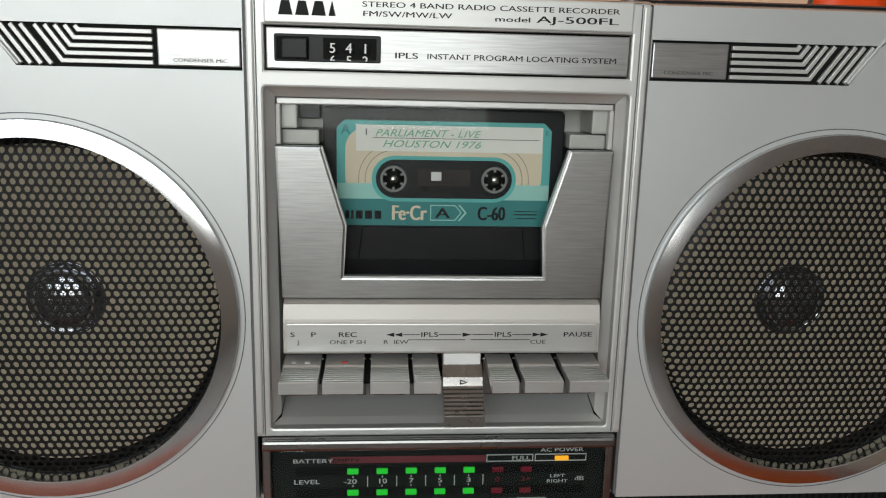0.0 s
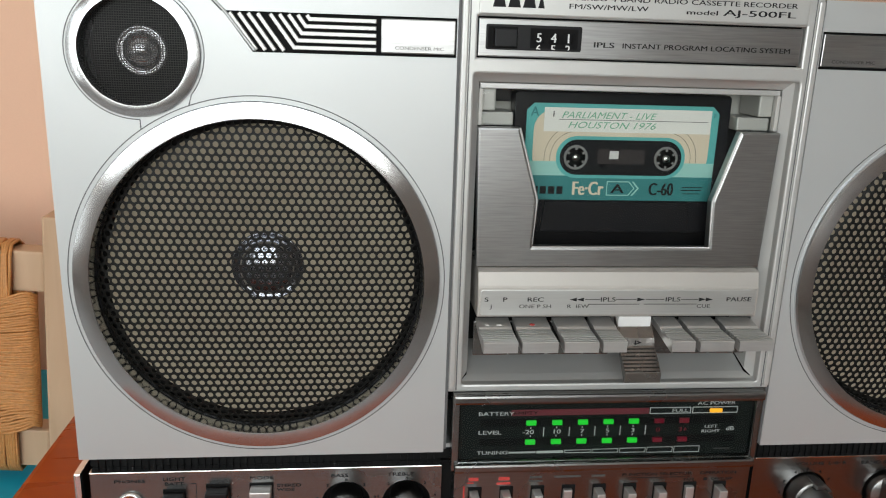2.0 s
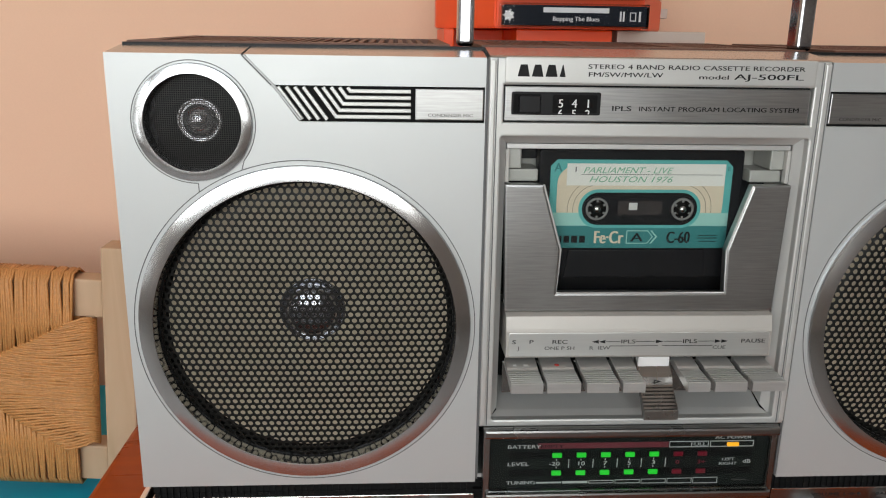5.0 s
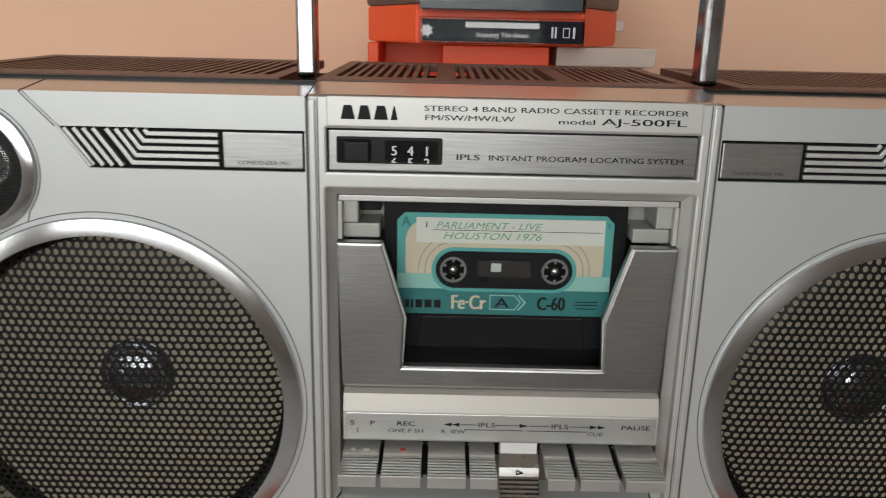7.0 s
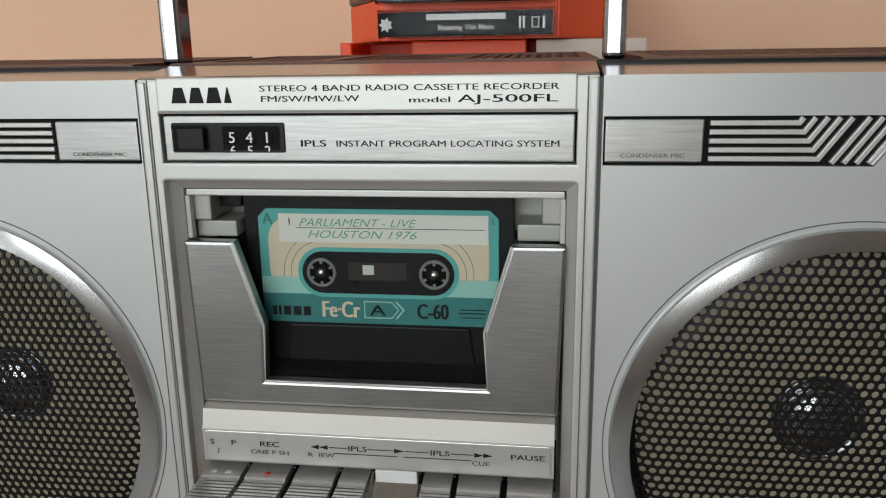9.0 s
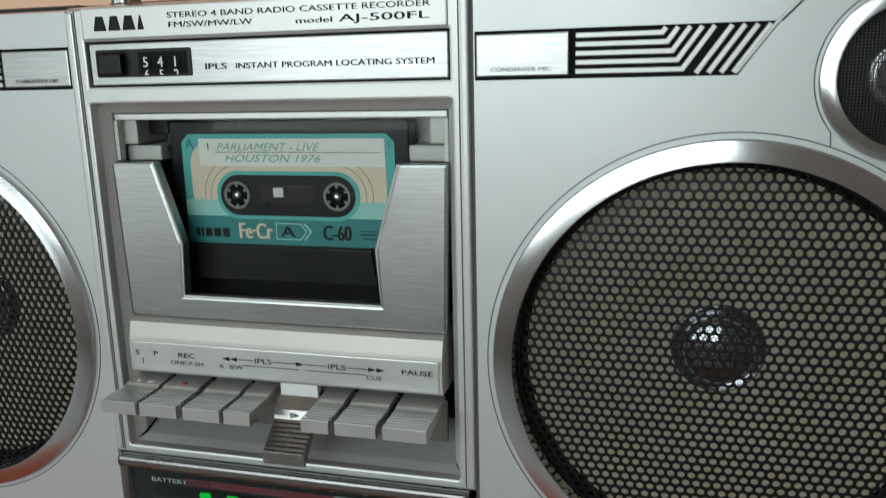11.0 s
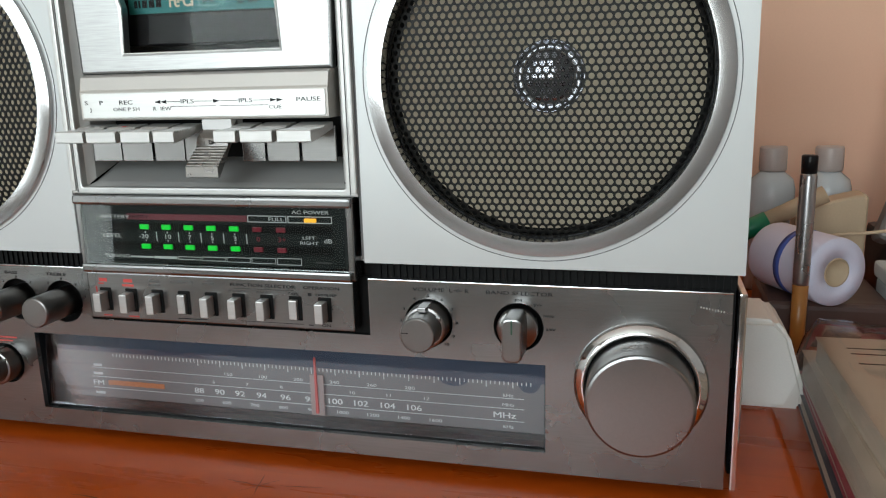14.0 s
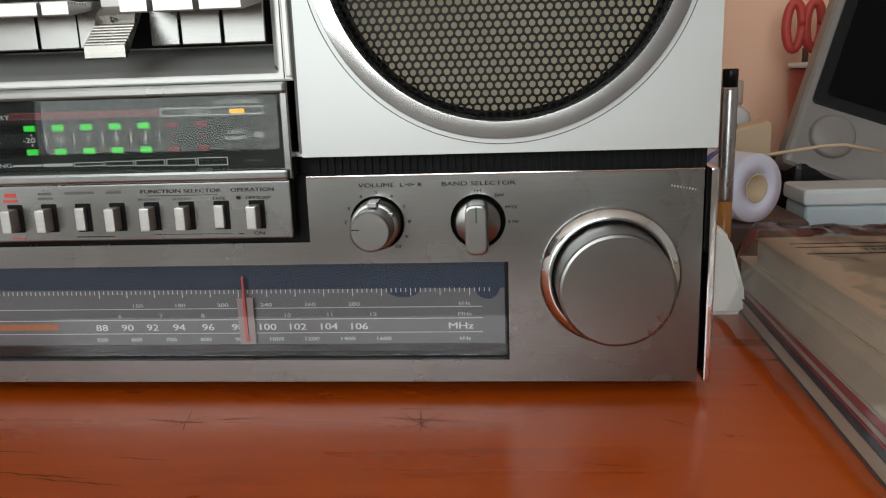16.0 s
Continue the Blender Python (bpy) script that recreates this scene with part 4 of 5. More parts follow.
# ---- level meter ----
meter = part("meter_housing", slab(rectangle(-0.0752, 0.0752, 0.0985, 0.1383), -0.0035, 0.0060, [rectangle(-0.0715, 0.0715, 0.1035, 0.1335)], 0.0007), STEEL, radio, "dark steel frame of the level meter")
part("meter_brow", box(-0.0750, 0.0750, -0.0060, -0.0030, 0.1338, 0.1384, 0.0012), STEEL, meter)
part("meter_sill", box(-0.0738, 0.0738, -0.0062, -0.0030, 0.0985, 0.1030, 0.0012), STEEL, meter)
face = part("meter_face", box(-0.0714, 0.0714, -0.0010, 0.0030, 0.1037, 0.1333), METERBLACK, meter, "grey-black printed meter face")
for z in (0.1222, 0.1122):
    part("lamp_slot", box(-0.0618, 0.0640, -0.0012, -0.0006, z - 0.0019, z + 0.0019), MATTBLACK, face)
mpane = box(-0.0712, 0.0712, -0.0062, -0.0052, 0.1032, 0.1337, 0.0003)
for v in mpane.verts:
    v.co.y += (v.co.z - 0.1032) * 0.04
mglass = part("meter_window", mpane, SMOKE, meter, "clear glossy meter window")
mglass.visible_shadow = False
MY = -0.00125
for row, z in ((0, 0.1222), (1, 0.1122)):
    for i in range(7):
        x = -0.0375 + 0.0125 * i
        m = GREENLED if i < 5 else REDOFF
        part("level_lamp", box(x - 0.0024, x + 0.0024, -0.0022, -0.0008, z - 0.0012, z + 0.0012, 0.0003), m, face, "green lamp, lit" if i < 5 else "red lamp, dark")
part("power_lamp", box(0.0500, 0.0560, -0.0022, -0.0008, 0.1262, 0.1280, 0.0003), AMBERLED, face, "amber lamp, lit")
letters("BATTERY", -0.0630, 0.1261, MY, 0.0019, WHITEINK, face, 1.5)
part("print_bar", slab(rectangle(-0.0472, 0.0196, 0.1258, 0.1288), MY, MY + 0.0002), MAROONINK, face, "faded red battery bar")
letters("EMPTY", -0.0462, 0.1263, MY - 0.0002, 0.0018, MATTBLACK, face, 1.5)
for x0, x1 in ((0.0200, 0.0405), (0.0412, 0.0640)):
    part("print_frame", slab(rectangle(x0, x1, 0.1256, 0.1290), MY, MY + 0.0002, [rectangle(x0 + 0.0004, x1 - 0.0004, 0.1260, 0.1286)]), WHITEINK, face)
letters("FULL", 0.0310, 0.1264, MY, 0.0018, WHITEINK, face, 1.45)
letters("AC POWER", 0.0435, 0.1301, MY, 0.0017, WHITEINK, face, 1.5)
letters("LEVEL", -0.0628, 0.1163, MY, 0.0020, WHITEINK, face, 1.5)
for i, w in enumerate(("-20", "10", "7", "5", "3")):
    x = -0.0375 + 0.0125 * i
    letters(w, x - (0.0012 if i == 0 else 0), 0.1162, MY, 0.0022, WHITEINK, face, 1.35, "CENTER")
    bars([(x - 0.0002, x + 0.0002, 0.1189, 0.1198), (x - 0.0002, x + 0.0002, 0.1146, 0.1155)] + [(x + 0.0061, x + 0.0065, 0.1148, 0.1196)], MY, WHITEINK, face)
for i, w in enumerate(("0", "3+")):
    x = 0.0250 + 0.0125 * i
    letters(w, x, 0.1162, MY, 0.0022, REDOFF, face, 1.35, "CENTER")
letters("LEFT", 0.0482, 0.1178, MY, 0.0015, WHITEINK, face, 1.5)
letters("RIGHT", 0.0468, 0.1153, MY, 0.0015, WHITEINK, face, 1.5)
letters("dB", 0.0592, 0.1162, MY, 0.0021, WHITEINK, face, 1.3)
letters("TUNING", -0.0630, 0.1058, MY, 0.0018, WHITEINK, face, 1.5)
for i in range(7):
    x0 = -0.0475 + 0.0136 * i
    h = 0.0004 + 0.00022 * i
    part("print_frame", slab(rectangle(x0, x0 + 0.0130, 0.1065 - h, 0.1065 + h), MY, MY + 0.0002, [rectangle(x0 + 0.0003, x0 + 0.0127, 0.1065 - h + 0.0003, 0.1065 + h - 0.0003)] if i > 1 else ()), WHITEINK, face)
bars([(0.0545, 0.0625, 0.1062, 0.1068)], MY, WORNINK, face, "brand_block")

# ---- lower panel ----
DX0, DX1, DZ0, DZ1 = -0.1180, 0.1640, 0.0160, 0.0602
VOL, BND, TUN = (0.1085, 0.0780), (0.1515, 0.0780), (0.2068, 0.0535)
BAS, TRE, BAL = (-0.1245, 0.0790), (-0.0955, 0.0790), (-0.1395, 0.0410)
outline = [(-0.2415, 0.0058), (0.2445, 0.0058), (0.2445, 0.0983), (0.0788, 0.0983), (0.0788, 0.0700), (-0.0788, 0.0700), (-0.0788, 0.0983), (-0.2415, 0.0983)]
panel = part("control_panel", slab(outline, 0.0030, 0.0060, [rectangle(DX0, DX1, DZ0, DZ1)] + [circle(*c, 0.0117, 48) for c in (VOL, BND, BAS, TRE, BAL)]), STEEL, radio, "brushed steel control panel")
part("panel_top_edge", box(-0.2415, -0.0790, 0.0022, 0.0080, 0.0979, 0.0987, 0.0003), CHROME, panel)
part("panel_top_edge", box(0.0790, 0.2445, 0.0022, 0.0080, 0.0979, 0.0987, 0.0003), CHROME, panel)
lower = bmesh.new()
box(-0.2425, 0.2465, 0.0205, 0.143, 0.0045, 0.1065, 0.001, bm=lower)
box(-0.2425, DX0 - 0.001, 0.0062, 0.020, 0.0050, 0.0700, bm=lower)
box(DX1 + 0.001, 0.2445, 0.0062, 0.020, 0.0050, 0.0650, bm=lower)
box(DX0 - 0.001, DX1 + 0.001, 0.0062, 0.020, 0.0046, DZ0 - 0.0003, bm=lower)
box(-0.2425, 0.2465, 0.012, 0.020, 0.0610, 0.0980, bm=lower)
part("lower_body", lower, BLACK, radio, "black plastic lower body")
part("switch_recess", box(-0.0788, 0.0788, 0.0062, 0.0085, 0.0695, 0.0990), MATTBLACK, panel)
for s in (-1, 1):
    trim_x = 0.2468 if s < 0 else 0.2486
    part("end_trim", box(s * trim_x - 0.0016, s * trim_x + 0.0016, 0.0020, 0.040, 0.0058, 0.0985, 0.0008), CHROME, radio, "chrome end trim")
for x in (-0.21, 0.21):
    for y in (0.030, 0.125):
        part("foot", lathe([(0, 0.0), (0.007, 0.0), (0.008, 0.001), (0.008, 0.0048), (0, 0.0048)], 24, "z", (x, y, 0)), MATTBLACK, radio)

switchplate = part("switch_plate", box(-0.0735, 0.0735, -0.0035, 0.0050, 0.0735, 0.0980, 0.0006), STEEL, radio, "brushed steel switch plate")
for i in range(9):
    x = -0.0640 + 0.01525 * i
    short = i in (3, 7)
    part("switch_slot", slab(rounded(x - 0.0026, x + 0.0040, 0.0778, 0.0900, 0.0003, 2), -0.0038, -0.0034), MATTBLACK, switchplate)
    lev = part("slide_switch", box(x - 0.0021, x + 0.0021, -0.0062 if short else -0.0105, -0.0036, 0.0786, 0.0884, 0.0005), KEYMETAL, switchplate, "metal switch lever, pushed in" if short else "metal switch lever")
SY = -0.00365
bars([(-0.0672, -0.0640, 0.0918, 0.0925), (-0.0665, -0.0618, 0.0932, 0.0950), (-0.0520, -0.0468, 0.0932, 0.0950), (-0.0530, -0.0462, 0.0910, 0.0922), (-0.0690, -0.0682, 0.0790, 0.0905), (-0.0660, -0.0610, 0.0748, 0.0754), (-0.0510, -0.0450, 0.0748, 0.0754)], SY, REDINK, switchplate, label="red print, too worn to read")
bars([(-0.0370, -0.0310, 0.0940, 0.0950), (-0.0372, -0.0305, 0.0920, 0.0929), (-0.0250, -0.0120, 0.0940, 0.0950), (-0.0065, 0.0000, 0.0940, 0.0950)], SY, WORNINK, switchplate, label="grey print, too worn to read")
letters("FUNCTION SELECTOR", 0.0085, 0.0938, SY, 0.0015, INK, switchplate, width=0.0350)
letters("OPERATION", 0.0478, 0.0938, SY, 0.0015, INK, switchplate, width=0.0185)
letters("PHONO", 0.0072, 0.0905, SY, 0.0012, WORNINK, switchplate, 1.5)
letters("RADIO", 0.0225, 0.0905, SY, 0.0012, WORNINK, switchplate, 1.5)
letters("TAPE", 0.0395, 0.0905, SY, 0.0012, INK, switchplate, 1.5)
letters("OFF/SLEEP", 0.0540, 0.0905, SY, 0.0012, INK, switchplate, 1.4)
letters("ON", 0.0565, 0.0752, SY, 0.0014, INK, switchplate, 1.5)
bars([(0.0105, 0.0425, 0.0926, 0.0928), (0.0502, 0.0520, 0.0905, 0.0919), (0.0498, 0.0522, 0.0755, 0.0759), (0.0130, 0.0470, 0.0758, 0.0760), (-0.0220, -0.0050, 0.0752, 0.0756)], SY, INK, switchplate)

# print on the control panel
NY = 0.00285
letters("VOLUME", 0.1010, 0.0934, NY, 0.0017, INK, panel, width=0.0155)
letters("L", 0.1187, 0.0934, NY, 0.0017, INK, panel, 1.4)
part("print_ring", slab(circle(0.1232, 0.09425, 0.0008, 24), NY, NY + 0.0002, [circle(0.1232, 0.09425, 0.0005, 24)]), INK, panel)
bars([(0.1212, 0.1222, 0.0941, 0.0944), (0.1242, 0.1252, 0.0941, 0.0944)], NY, INK, panel)
letters("R", 0.1262, 0.0934, NY, 0.0017, INK, panel, 1.4)
letters("BAND SELECTOR", 0.1363, 0.0934, NY, 0.0017, INK, panel, width=0.0308)
for w, x, z in (("FM", 0.1515, 0.0903), ("SW", 0.1605, 0.0884), ("MW", 0.1655, 0.0832), ("LW", 0.1665, 0.0770)):
    letters(w, x, z, NY, 0.0013, INK, panel, 1.5, "CENTER")
for i, a in enumerate((178, 151, 119, 90, 61, 32, 2, -28, -52)):
    letters(str(i + 2), VOL[0] + 0.0138 * math.cos(radians(a)), VOL[1] + 0.0132 * math.sin(radians(a)) - 0.0006, NY, 0.0013, INK, panel, 1.5, "CENTER")
for c, w in ((BAS, "BASS"), (TRE, "TREBLE")):
    letters(w, c[0] - 0.003, 0.0932, NY, 0.0017, INK, panel, 1.6, "CENTER")
    for t, a in (("4", 165), ("2", 128), ("0", 90), ("2", 52), ("4", 15)):
        letters(t, c[0] + 0.0142 * math.cos(radians(a)), c[1] + 0.0126 * math.sin(radians(a)) - 0.0006, NY, 0.0013, INK, panel, 1.4, "CENTER")
letters("PHONES", -0.2240, 0.0927, NY, 0.0016, INK, panel, 1.6, "CENTER")
letters("LIGHT", -0.2040, 0.0935, NY, 0.0016, INK, panel, 1.6, "CENTER")
letters("BATT", -0.2040, 0.0910, NY, 0.0016, INK, panel, 1.6, "CENTER")
letters("MODE", -0.1640, 0.0930, NY, 0.0017, INK, panel, 1.6, "CENTER")
letters("STEREO", -0.1570, 0.0888, NY, 0.0015, INK, panel, 1.5)
letters("WIDE", -0.1570, 0.0866, NY, 0.0015, INK, panel, 1.5)
bars([(-0.1965, -0.1940, 0.0916, 0.0918), (-0.1942, -0.1940, 0.0840, 0.0918)], NY, INK, panel)
bars([(-0.1480, -0.1300, 0.0560, 0.0568), (-0.1500, -0.1330, 0.0540, 0.0547)], NY, REDINK, panel, label="red print, too worn to read")
for x0, x1, m in ((-0.2085, -0.1995, BLACK), (-0.1890, -0.1790, BLACK), (-0.1690, -0.1592, KEYMETAL)):
    z1 = 0.0890 if m is BLACK and x0 < -0.2 else 0.0912
    part("switch_slot", slab(rectangle(x0 - 0.0006, x1 + 0.0006, 0.0730, z1), 0.0026, 0.0032), MATTBLACK, panel)
    part("slide_switch", box(x0, x1, -0.0040, 0.0028, 0.0760, z1 - 0.0010, 0.0006), m, panel, "small slide switch")
part("phones_socket", lathe([(0.0036, 0.0035), (0.0036, 0.0015), (0.0058, 0.0012), (0.0062, 0.0030)], 32, centre=(-0.2240, 0, 0.0820)), CHROME, panel, "chrome headphone socket")
part("socket_hole", lathe([(0, 0.0027), (0.0036, 0.0027)], 24, centre=(-0.2240, 0, 0.0820)), MATTBLACK, panel)
scr = bmesh.new()
for i in range(9):
    x = 0.2312 + 0.0012 * i
    box(x, x + 0.0005, 0.00285, 0.0031, 0.0912 - 0.00022 * i, 0.0919 - 0.00022 * i, bm=scr)
part("scratch_row", scr, COLUMN, panel, "row of small scratches")


def knob(c, r, length, dual=False, mat=None):
    """A turned knob with a dished well behind it; dual: a notched outer ring."""
    x, z = c
    k = part("knob_well", lathe([(0.0117, 0.0032), (0.0115, 0.0090), (0, 0.0090)], 48, centre=(x, 0, z)), MATTBLACK, panel)
    body = part("knob", lathe([(0, 0.0030 - length), (r - 0.0008, 0.0030 - length), (r - 0.0003, 0.0033 - length), (r, 0.0040 - length), (r, 0.0085)], 64), KNOBMETAL, panel, "turned metal knob", at=(x, 0, z))
    sharpen(body, 18)
    if dual:
        part("balance_ring", lathe([(r + 0.0002, -0.0055), (r + 0.0016, -0.0055), (r + 0.0020, -0.0050), (r + 0.0021, 0.0085)], 48), KNOBMETAL, panel, "notched outer ring of the knob", at=(x, 0, z))
        part("ring_notch", box(x - 0.0020, x + 0.0022, -0.0090, 0.0020, z + r + 0.0002, z + r + 0.0025, 0.0004), KNOBMETAL, panel)
        part("ring_notch", box(x + r * 0.72, x + r * 0.72 + 0.0024, -0.0065, 0.0020, z + r * 0.45, z + r * 0.45 + 0.0022, 0.0004), KNOBMETAL, panel)
        part("pointer_line", box(x - r + 0.0008, x - r + 0.0040, 0.0029 - length, 0.0031 - length, z + 0.0008, z + 0.0012), INK, panel)
    return body


knob(VOL, 0.0083, 0.0200, True)
knob(BAS, 0.0080, 0.0220)
knob(TRE, 0.0080, 0.0220)
knob(BAL, 0.0080, 0.0200, True)
part("knob_well", lathe([(0.0117, 0.0032), (0.0115, 0.0090), (0, 0.0090)], 48, centre=(BND[0], 0, BND[1])), MATTBLACK, panel)
part("knob", lathe([(0, -0.0010), (0.0090, -0.0010), (0.0096, -0.0004), (0.0096, 0.0085)], 64), KNOBMETAL, panel, "turned metal band knob", at=(BND[0], 0, BND[1]))
part("knob_pointer", slab(rounded(BND[0] - 0.0046, BND[0] + 0.0046, BND[1] - 0.0104, BND[1] + 0.0100, 0.0032, 6), -0.0165, -0.0008, bevel=0.0010), KNOBMETAL, panel, "raised pointer bar of the band knob")
part("pointer_line", box(BND[0] - 0.0003, BND[0] + 0.0003, -0.0167, -0.0164, BND[1] + 0.0030, BND[1] + 0.0094), material("green_line", (0.02, 0.09, 0.05), 0.5), panel)
ring = part("tuning_ring", lathe([(0.0298, 0.0030), (0.0296, 0.0014), (0.0290, 0.0004), (0.0262, -0.0018), (0.0252, -0.0020), (0.0246, -0.0012), (0.0240, 0.0028)], 96), CHROME, panel, "polished chrome ring", at=(TUN[0], 0, TUN[1]))
part("tuning_gap", lathe([(0.0244, 0.0020), (0.0200, 0.0020)], 64, centre=(TUN[0], 0, TUN[1])), MATTBLACK, panel)
tk = part("tuning_knob", lathe([(0, -0.0220), (0.0218, -0.0220), (0.0228, -0.0216), (0.0232, -0.0205), (0.0236, 0.0020)], 96), KNOBMETAL, panel, "large turned metal tuning knob", at=(TUN[0], 0, TUN[1]))
sharpen(tk, 18)

# tuning dial
dialbox = bmesh.new()
for a, b in ((((DX0, 0.0058, DZ0), (DX1, 0.0058, DZ0)), ((DX1, 0.0172, DZ0), (DX0, 0.0172, DZ0))), (((DX0, 0.0058, DZ1), (DX1, 0.0058, DZ1)), ((DX1, 0.0172, DZ1), (DX0, 0.0172, DZ1))),
             (((DX0, 0.0058, DZ0), (DX0, 0.0058, DZ1)), ((DX0, 0.0172, DZ1), (DX0, 0.0172, DZ0))), (((DX1, 0.0058, DZ0), (DX1, 0.0058, DZ1)), ((DX1, 0.0172, DZ1), (DX1, 0.0172, DZ0)))):
    dialbox.faces.new([dialbox.verts.new(p) for p in (*a, *b)])
dial = part("tuning_dial", box(DX0, DX1, 0.0168, 0.0195, DZ0, DZ1), DIALGREY, radio, "dark tuning scale behind a glossy window")
part("dial_surround", finish(dialbox), BLACK, dial)
part("dial_border", slab(rectangle(DX0, DX1, DZ0, DZ1), 0.0150, 0.0160, [rectangle(DX0 + 0.0018, DX1 - 0.0018, DZ0 + 0.0030, DZ1 - 0.0008)]), BLACK, dial, "black border of the scale")
dpane = box(DX0 + 0.0010, DX1 - 0.0010, 0.0062, 0.0070, DZ0 + 0.0008, DZ1 - 0.0010, 0.0003)
for v in dpane.verts:
    v.co.y += (v.co.z - DZ0) * 0.07
dglass = part("dial_window", dpane, DIALGLASS, dial, "glossy clear dial window")
dglass.visible_shadow = False
QY = 0.01640
# painted shade: dark blue over the scale's top, dipping below the two knobs
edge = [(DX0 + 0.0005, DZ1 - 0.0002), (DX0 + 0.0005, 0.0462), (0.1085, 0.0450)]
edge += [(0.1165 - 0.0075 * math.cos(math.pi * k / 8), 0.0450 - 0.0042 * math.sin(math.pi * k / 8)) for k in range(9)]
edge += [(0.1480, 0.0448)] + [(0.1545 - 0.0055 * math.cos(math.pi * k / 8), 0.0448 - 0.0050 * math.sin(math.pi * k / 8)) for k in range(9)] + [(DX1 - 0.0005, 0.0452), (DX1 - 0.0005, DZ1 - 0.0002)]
part("dial_top_band", slab(edge, 0.01655, 0.0170), material("dark_blue_shade", (0.014, 0.034, 0.066), 0.35, vary=0.1, scale=30, stain=0.15), dial, "dark blue painted shade on the scale's top, with dips as the knobs' shadows")
ticks = bmesh.new()
for i in range(107):
    x = -0.0800 + 0.00222 * i
    h = 0.0034 if i >= 24 and (i - 24) % 6 == 0 else 0.0018
    box(x - 0.00018, x + 0.00018, QY, QY + 0.0002, 0.0452 - h, 0.0452, bm=ticks)
tagged(part("tick_scale", ticks, WHITEINK, dial), kind="stuff")
SCALEINK = material("grey_scale_print", (0.66, 0.66, 0.65), 0.5)
bars([(-0.095, 0.152, 0.0362, 0.0365), (-0.095, 0.152, 0.0308, 0.0311), (-0.095, 0.152, 0.0242, 0.0245)], QY, SCALEINK, dial)
for w, x in (("88", -0.0275), ("90", -0.0150), ("92", -0.0028), ("94", 0.0100), ("96", 0.0240), ("98", 0.0382), ("100", 0.0520), ("102", 0.0662), ("104", 0.0808), ("106", 0.0950), ("MHz", 0.1420), ("FM", -0.0915)):
    letters(w, x, 0.0259, QY, 0.0030, WHITEINK, dial, 1.4, "CENTER", bold=0.00006)
for i, w in enumerate(("550", "600", "700", "800", "900", "1000", "1200", "1400", "1600")):
    letters(w, -0.0280 + 0.0168 * i, 0.0206, QY, 0.0017, SCALEINK, dial, 1.5, "CENTER")
for i, w in enumerate(("6", "7", "8", "9", "10", "11", "12")):
    letters(w, -0.0180 + 0.0200 * i, 0.0322, QY, 0.0017, SCALEINK, dial, 1.5, "CENTER")
for i, w in enumerate(("150", "180", "200", "240", "260", "280")):
    letters(w, -0.0090 + 0.0205 * i, 0.0372, QY, 0.0017, SCALEINK, dial, 1.5, "CENTER")
for w, z in (("kHz", 0.0372), ("MHz", 0.0322), ("kHz", 0.0206)):
    letters(w, 0.1440, z, QY, 0.0016, SCALEINK, dial, 1.4, "CENTER")
bars([(-0.0935, -0.0880, 0.0372, 0.0386), (-0.0940, -0.0880, 0.0322, 0.0336), (-0.0940, -0.0880, 0.0206, 0.0220)], QY, SCALEINK, dial)
part("fm_bar", box(-0.0850, -0.0490, QY, QY + 0.0002, 0.0264, 0.0292), material("orange_dial_print", (0.50, 0.16, 0.05), 0.5), dial, "orange bar on the dial")
part("dial_pointer", slab([(0.0425, 0.0210), (0.0440, 0.0210), (0.0437, 0.0520), (0.0428, 0.0520)], 0.0135, 0.0145), REDINK, dial, "red dial pointer")
part("pointer_carrier", box(0.0395, 0.0470, 0.0147, 0.0153, 0.0195, 0.0420), material("pale_carrier", (0.34, 0.25, 0.24), 0.5), dial)

# ---- things behind the radio ----
ORANGE = material("orange_plastic", (1.0, 0.085, 0.003), 0.40, vary=0.04, scale=30, stain=0.05)
BROWN = material("brown_plastic", (0.085, 0.050, 0.042), 0.4, vary=0.08)
NAVY = material("dark_inlay_card", (0.010, 0.013, 0.020), 0.5, vary=0.1, spec=0.1)
CLEARCASE = clear_pane("clear_case_plastic", (0.94, 0.94, 0.95), 1.2, 0.04)
FROST = material("milky_case_plastic", (0.66, 0.55, 0.48), 0.25, vary=0.06)


def tier(half_front, yf, side, yb, z0, z1, cx=0.010):
    """A tier of the tower: a straight front and sides that spread towards the back."""
    loop = [(cx - half_front, yf), (cx + half_front, yf), (cx + side, yb), (cx + side, yb + 0.03), (cx + half_front, yb + 0.11), (cx - half_front, yb + 0.11), (cx - side, yb + 0.03), (cx - side, yb)]
    bm = bmesh.new()
    lo = [bm.verts.new((x, y, z0)) for x, y in loop]
    hi = [bm.verts.new((x, y, z1)) for x, y in loop]
    bm.faces.new(hi)
    bm.faces.new(lo[::-1])
    for i in range(8):
        j = (i + 1) % 8
        bm.faces.new((lo[i], lo[j], hi[j], hi[i]))
    bmesh.ops.recalc_face_normals(bm, faces=bm.faces)
    bmesh.ops.bevel(bm, geom=list(bm.edges), offset=0.0012, segments=2, affect="EDGES")
    return bm


tower = thing("cassette_tower", "orange and brown plastic cassette tower holding cased tapes", "cassette rack")
part("tower_base", tier(0.060, 0.262, 0.090, 0.330, 0.0, 0.300), BROWN, tower)
pedestal = bmesh.new()
box(-0.028, 0.046, 0.262, 0.400, 0.3005, 0.3325, 0.001, bm=pedestal)
box(-0.082, -0.074, 0.285, 0.400, 0.3005, 0.3325, 0.001, bm=pedestal)
box(-0.074, -0.028, 0.340, 0.400, 0.3005, 0.3325, 0.001, bm=pedestal)
box(0.046, 0.060, 0.330, 0.400, 0.3005, 0.3325, 0.001, bm=pedestal)
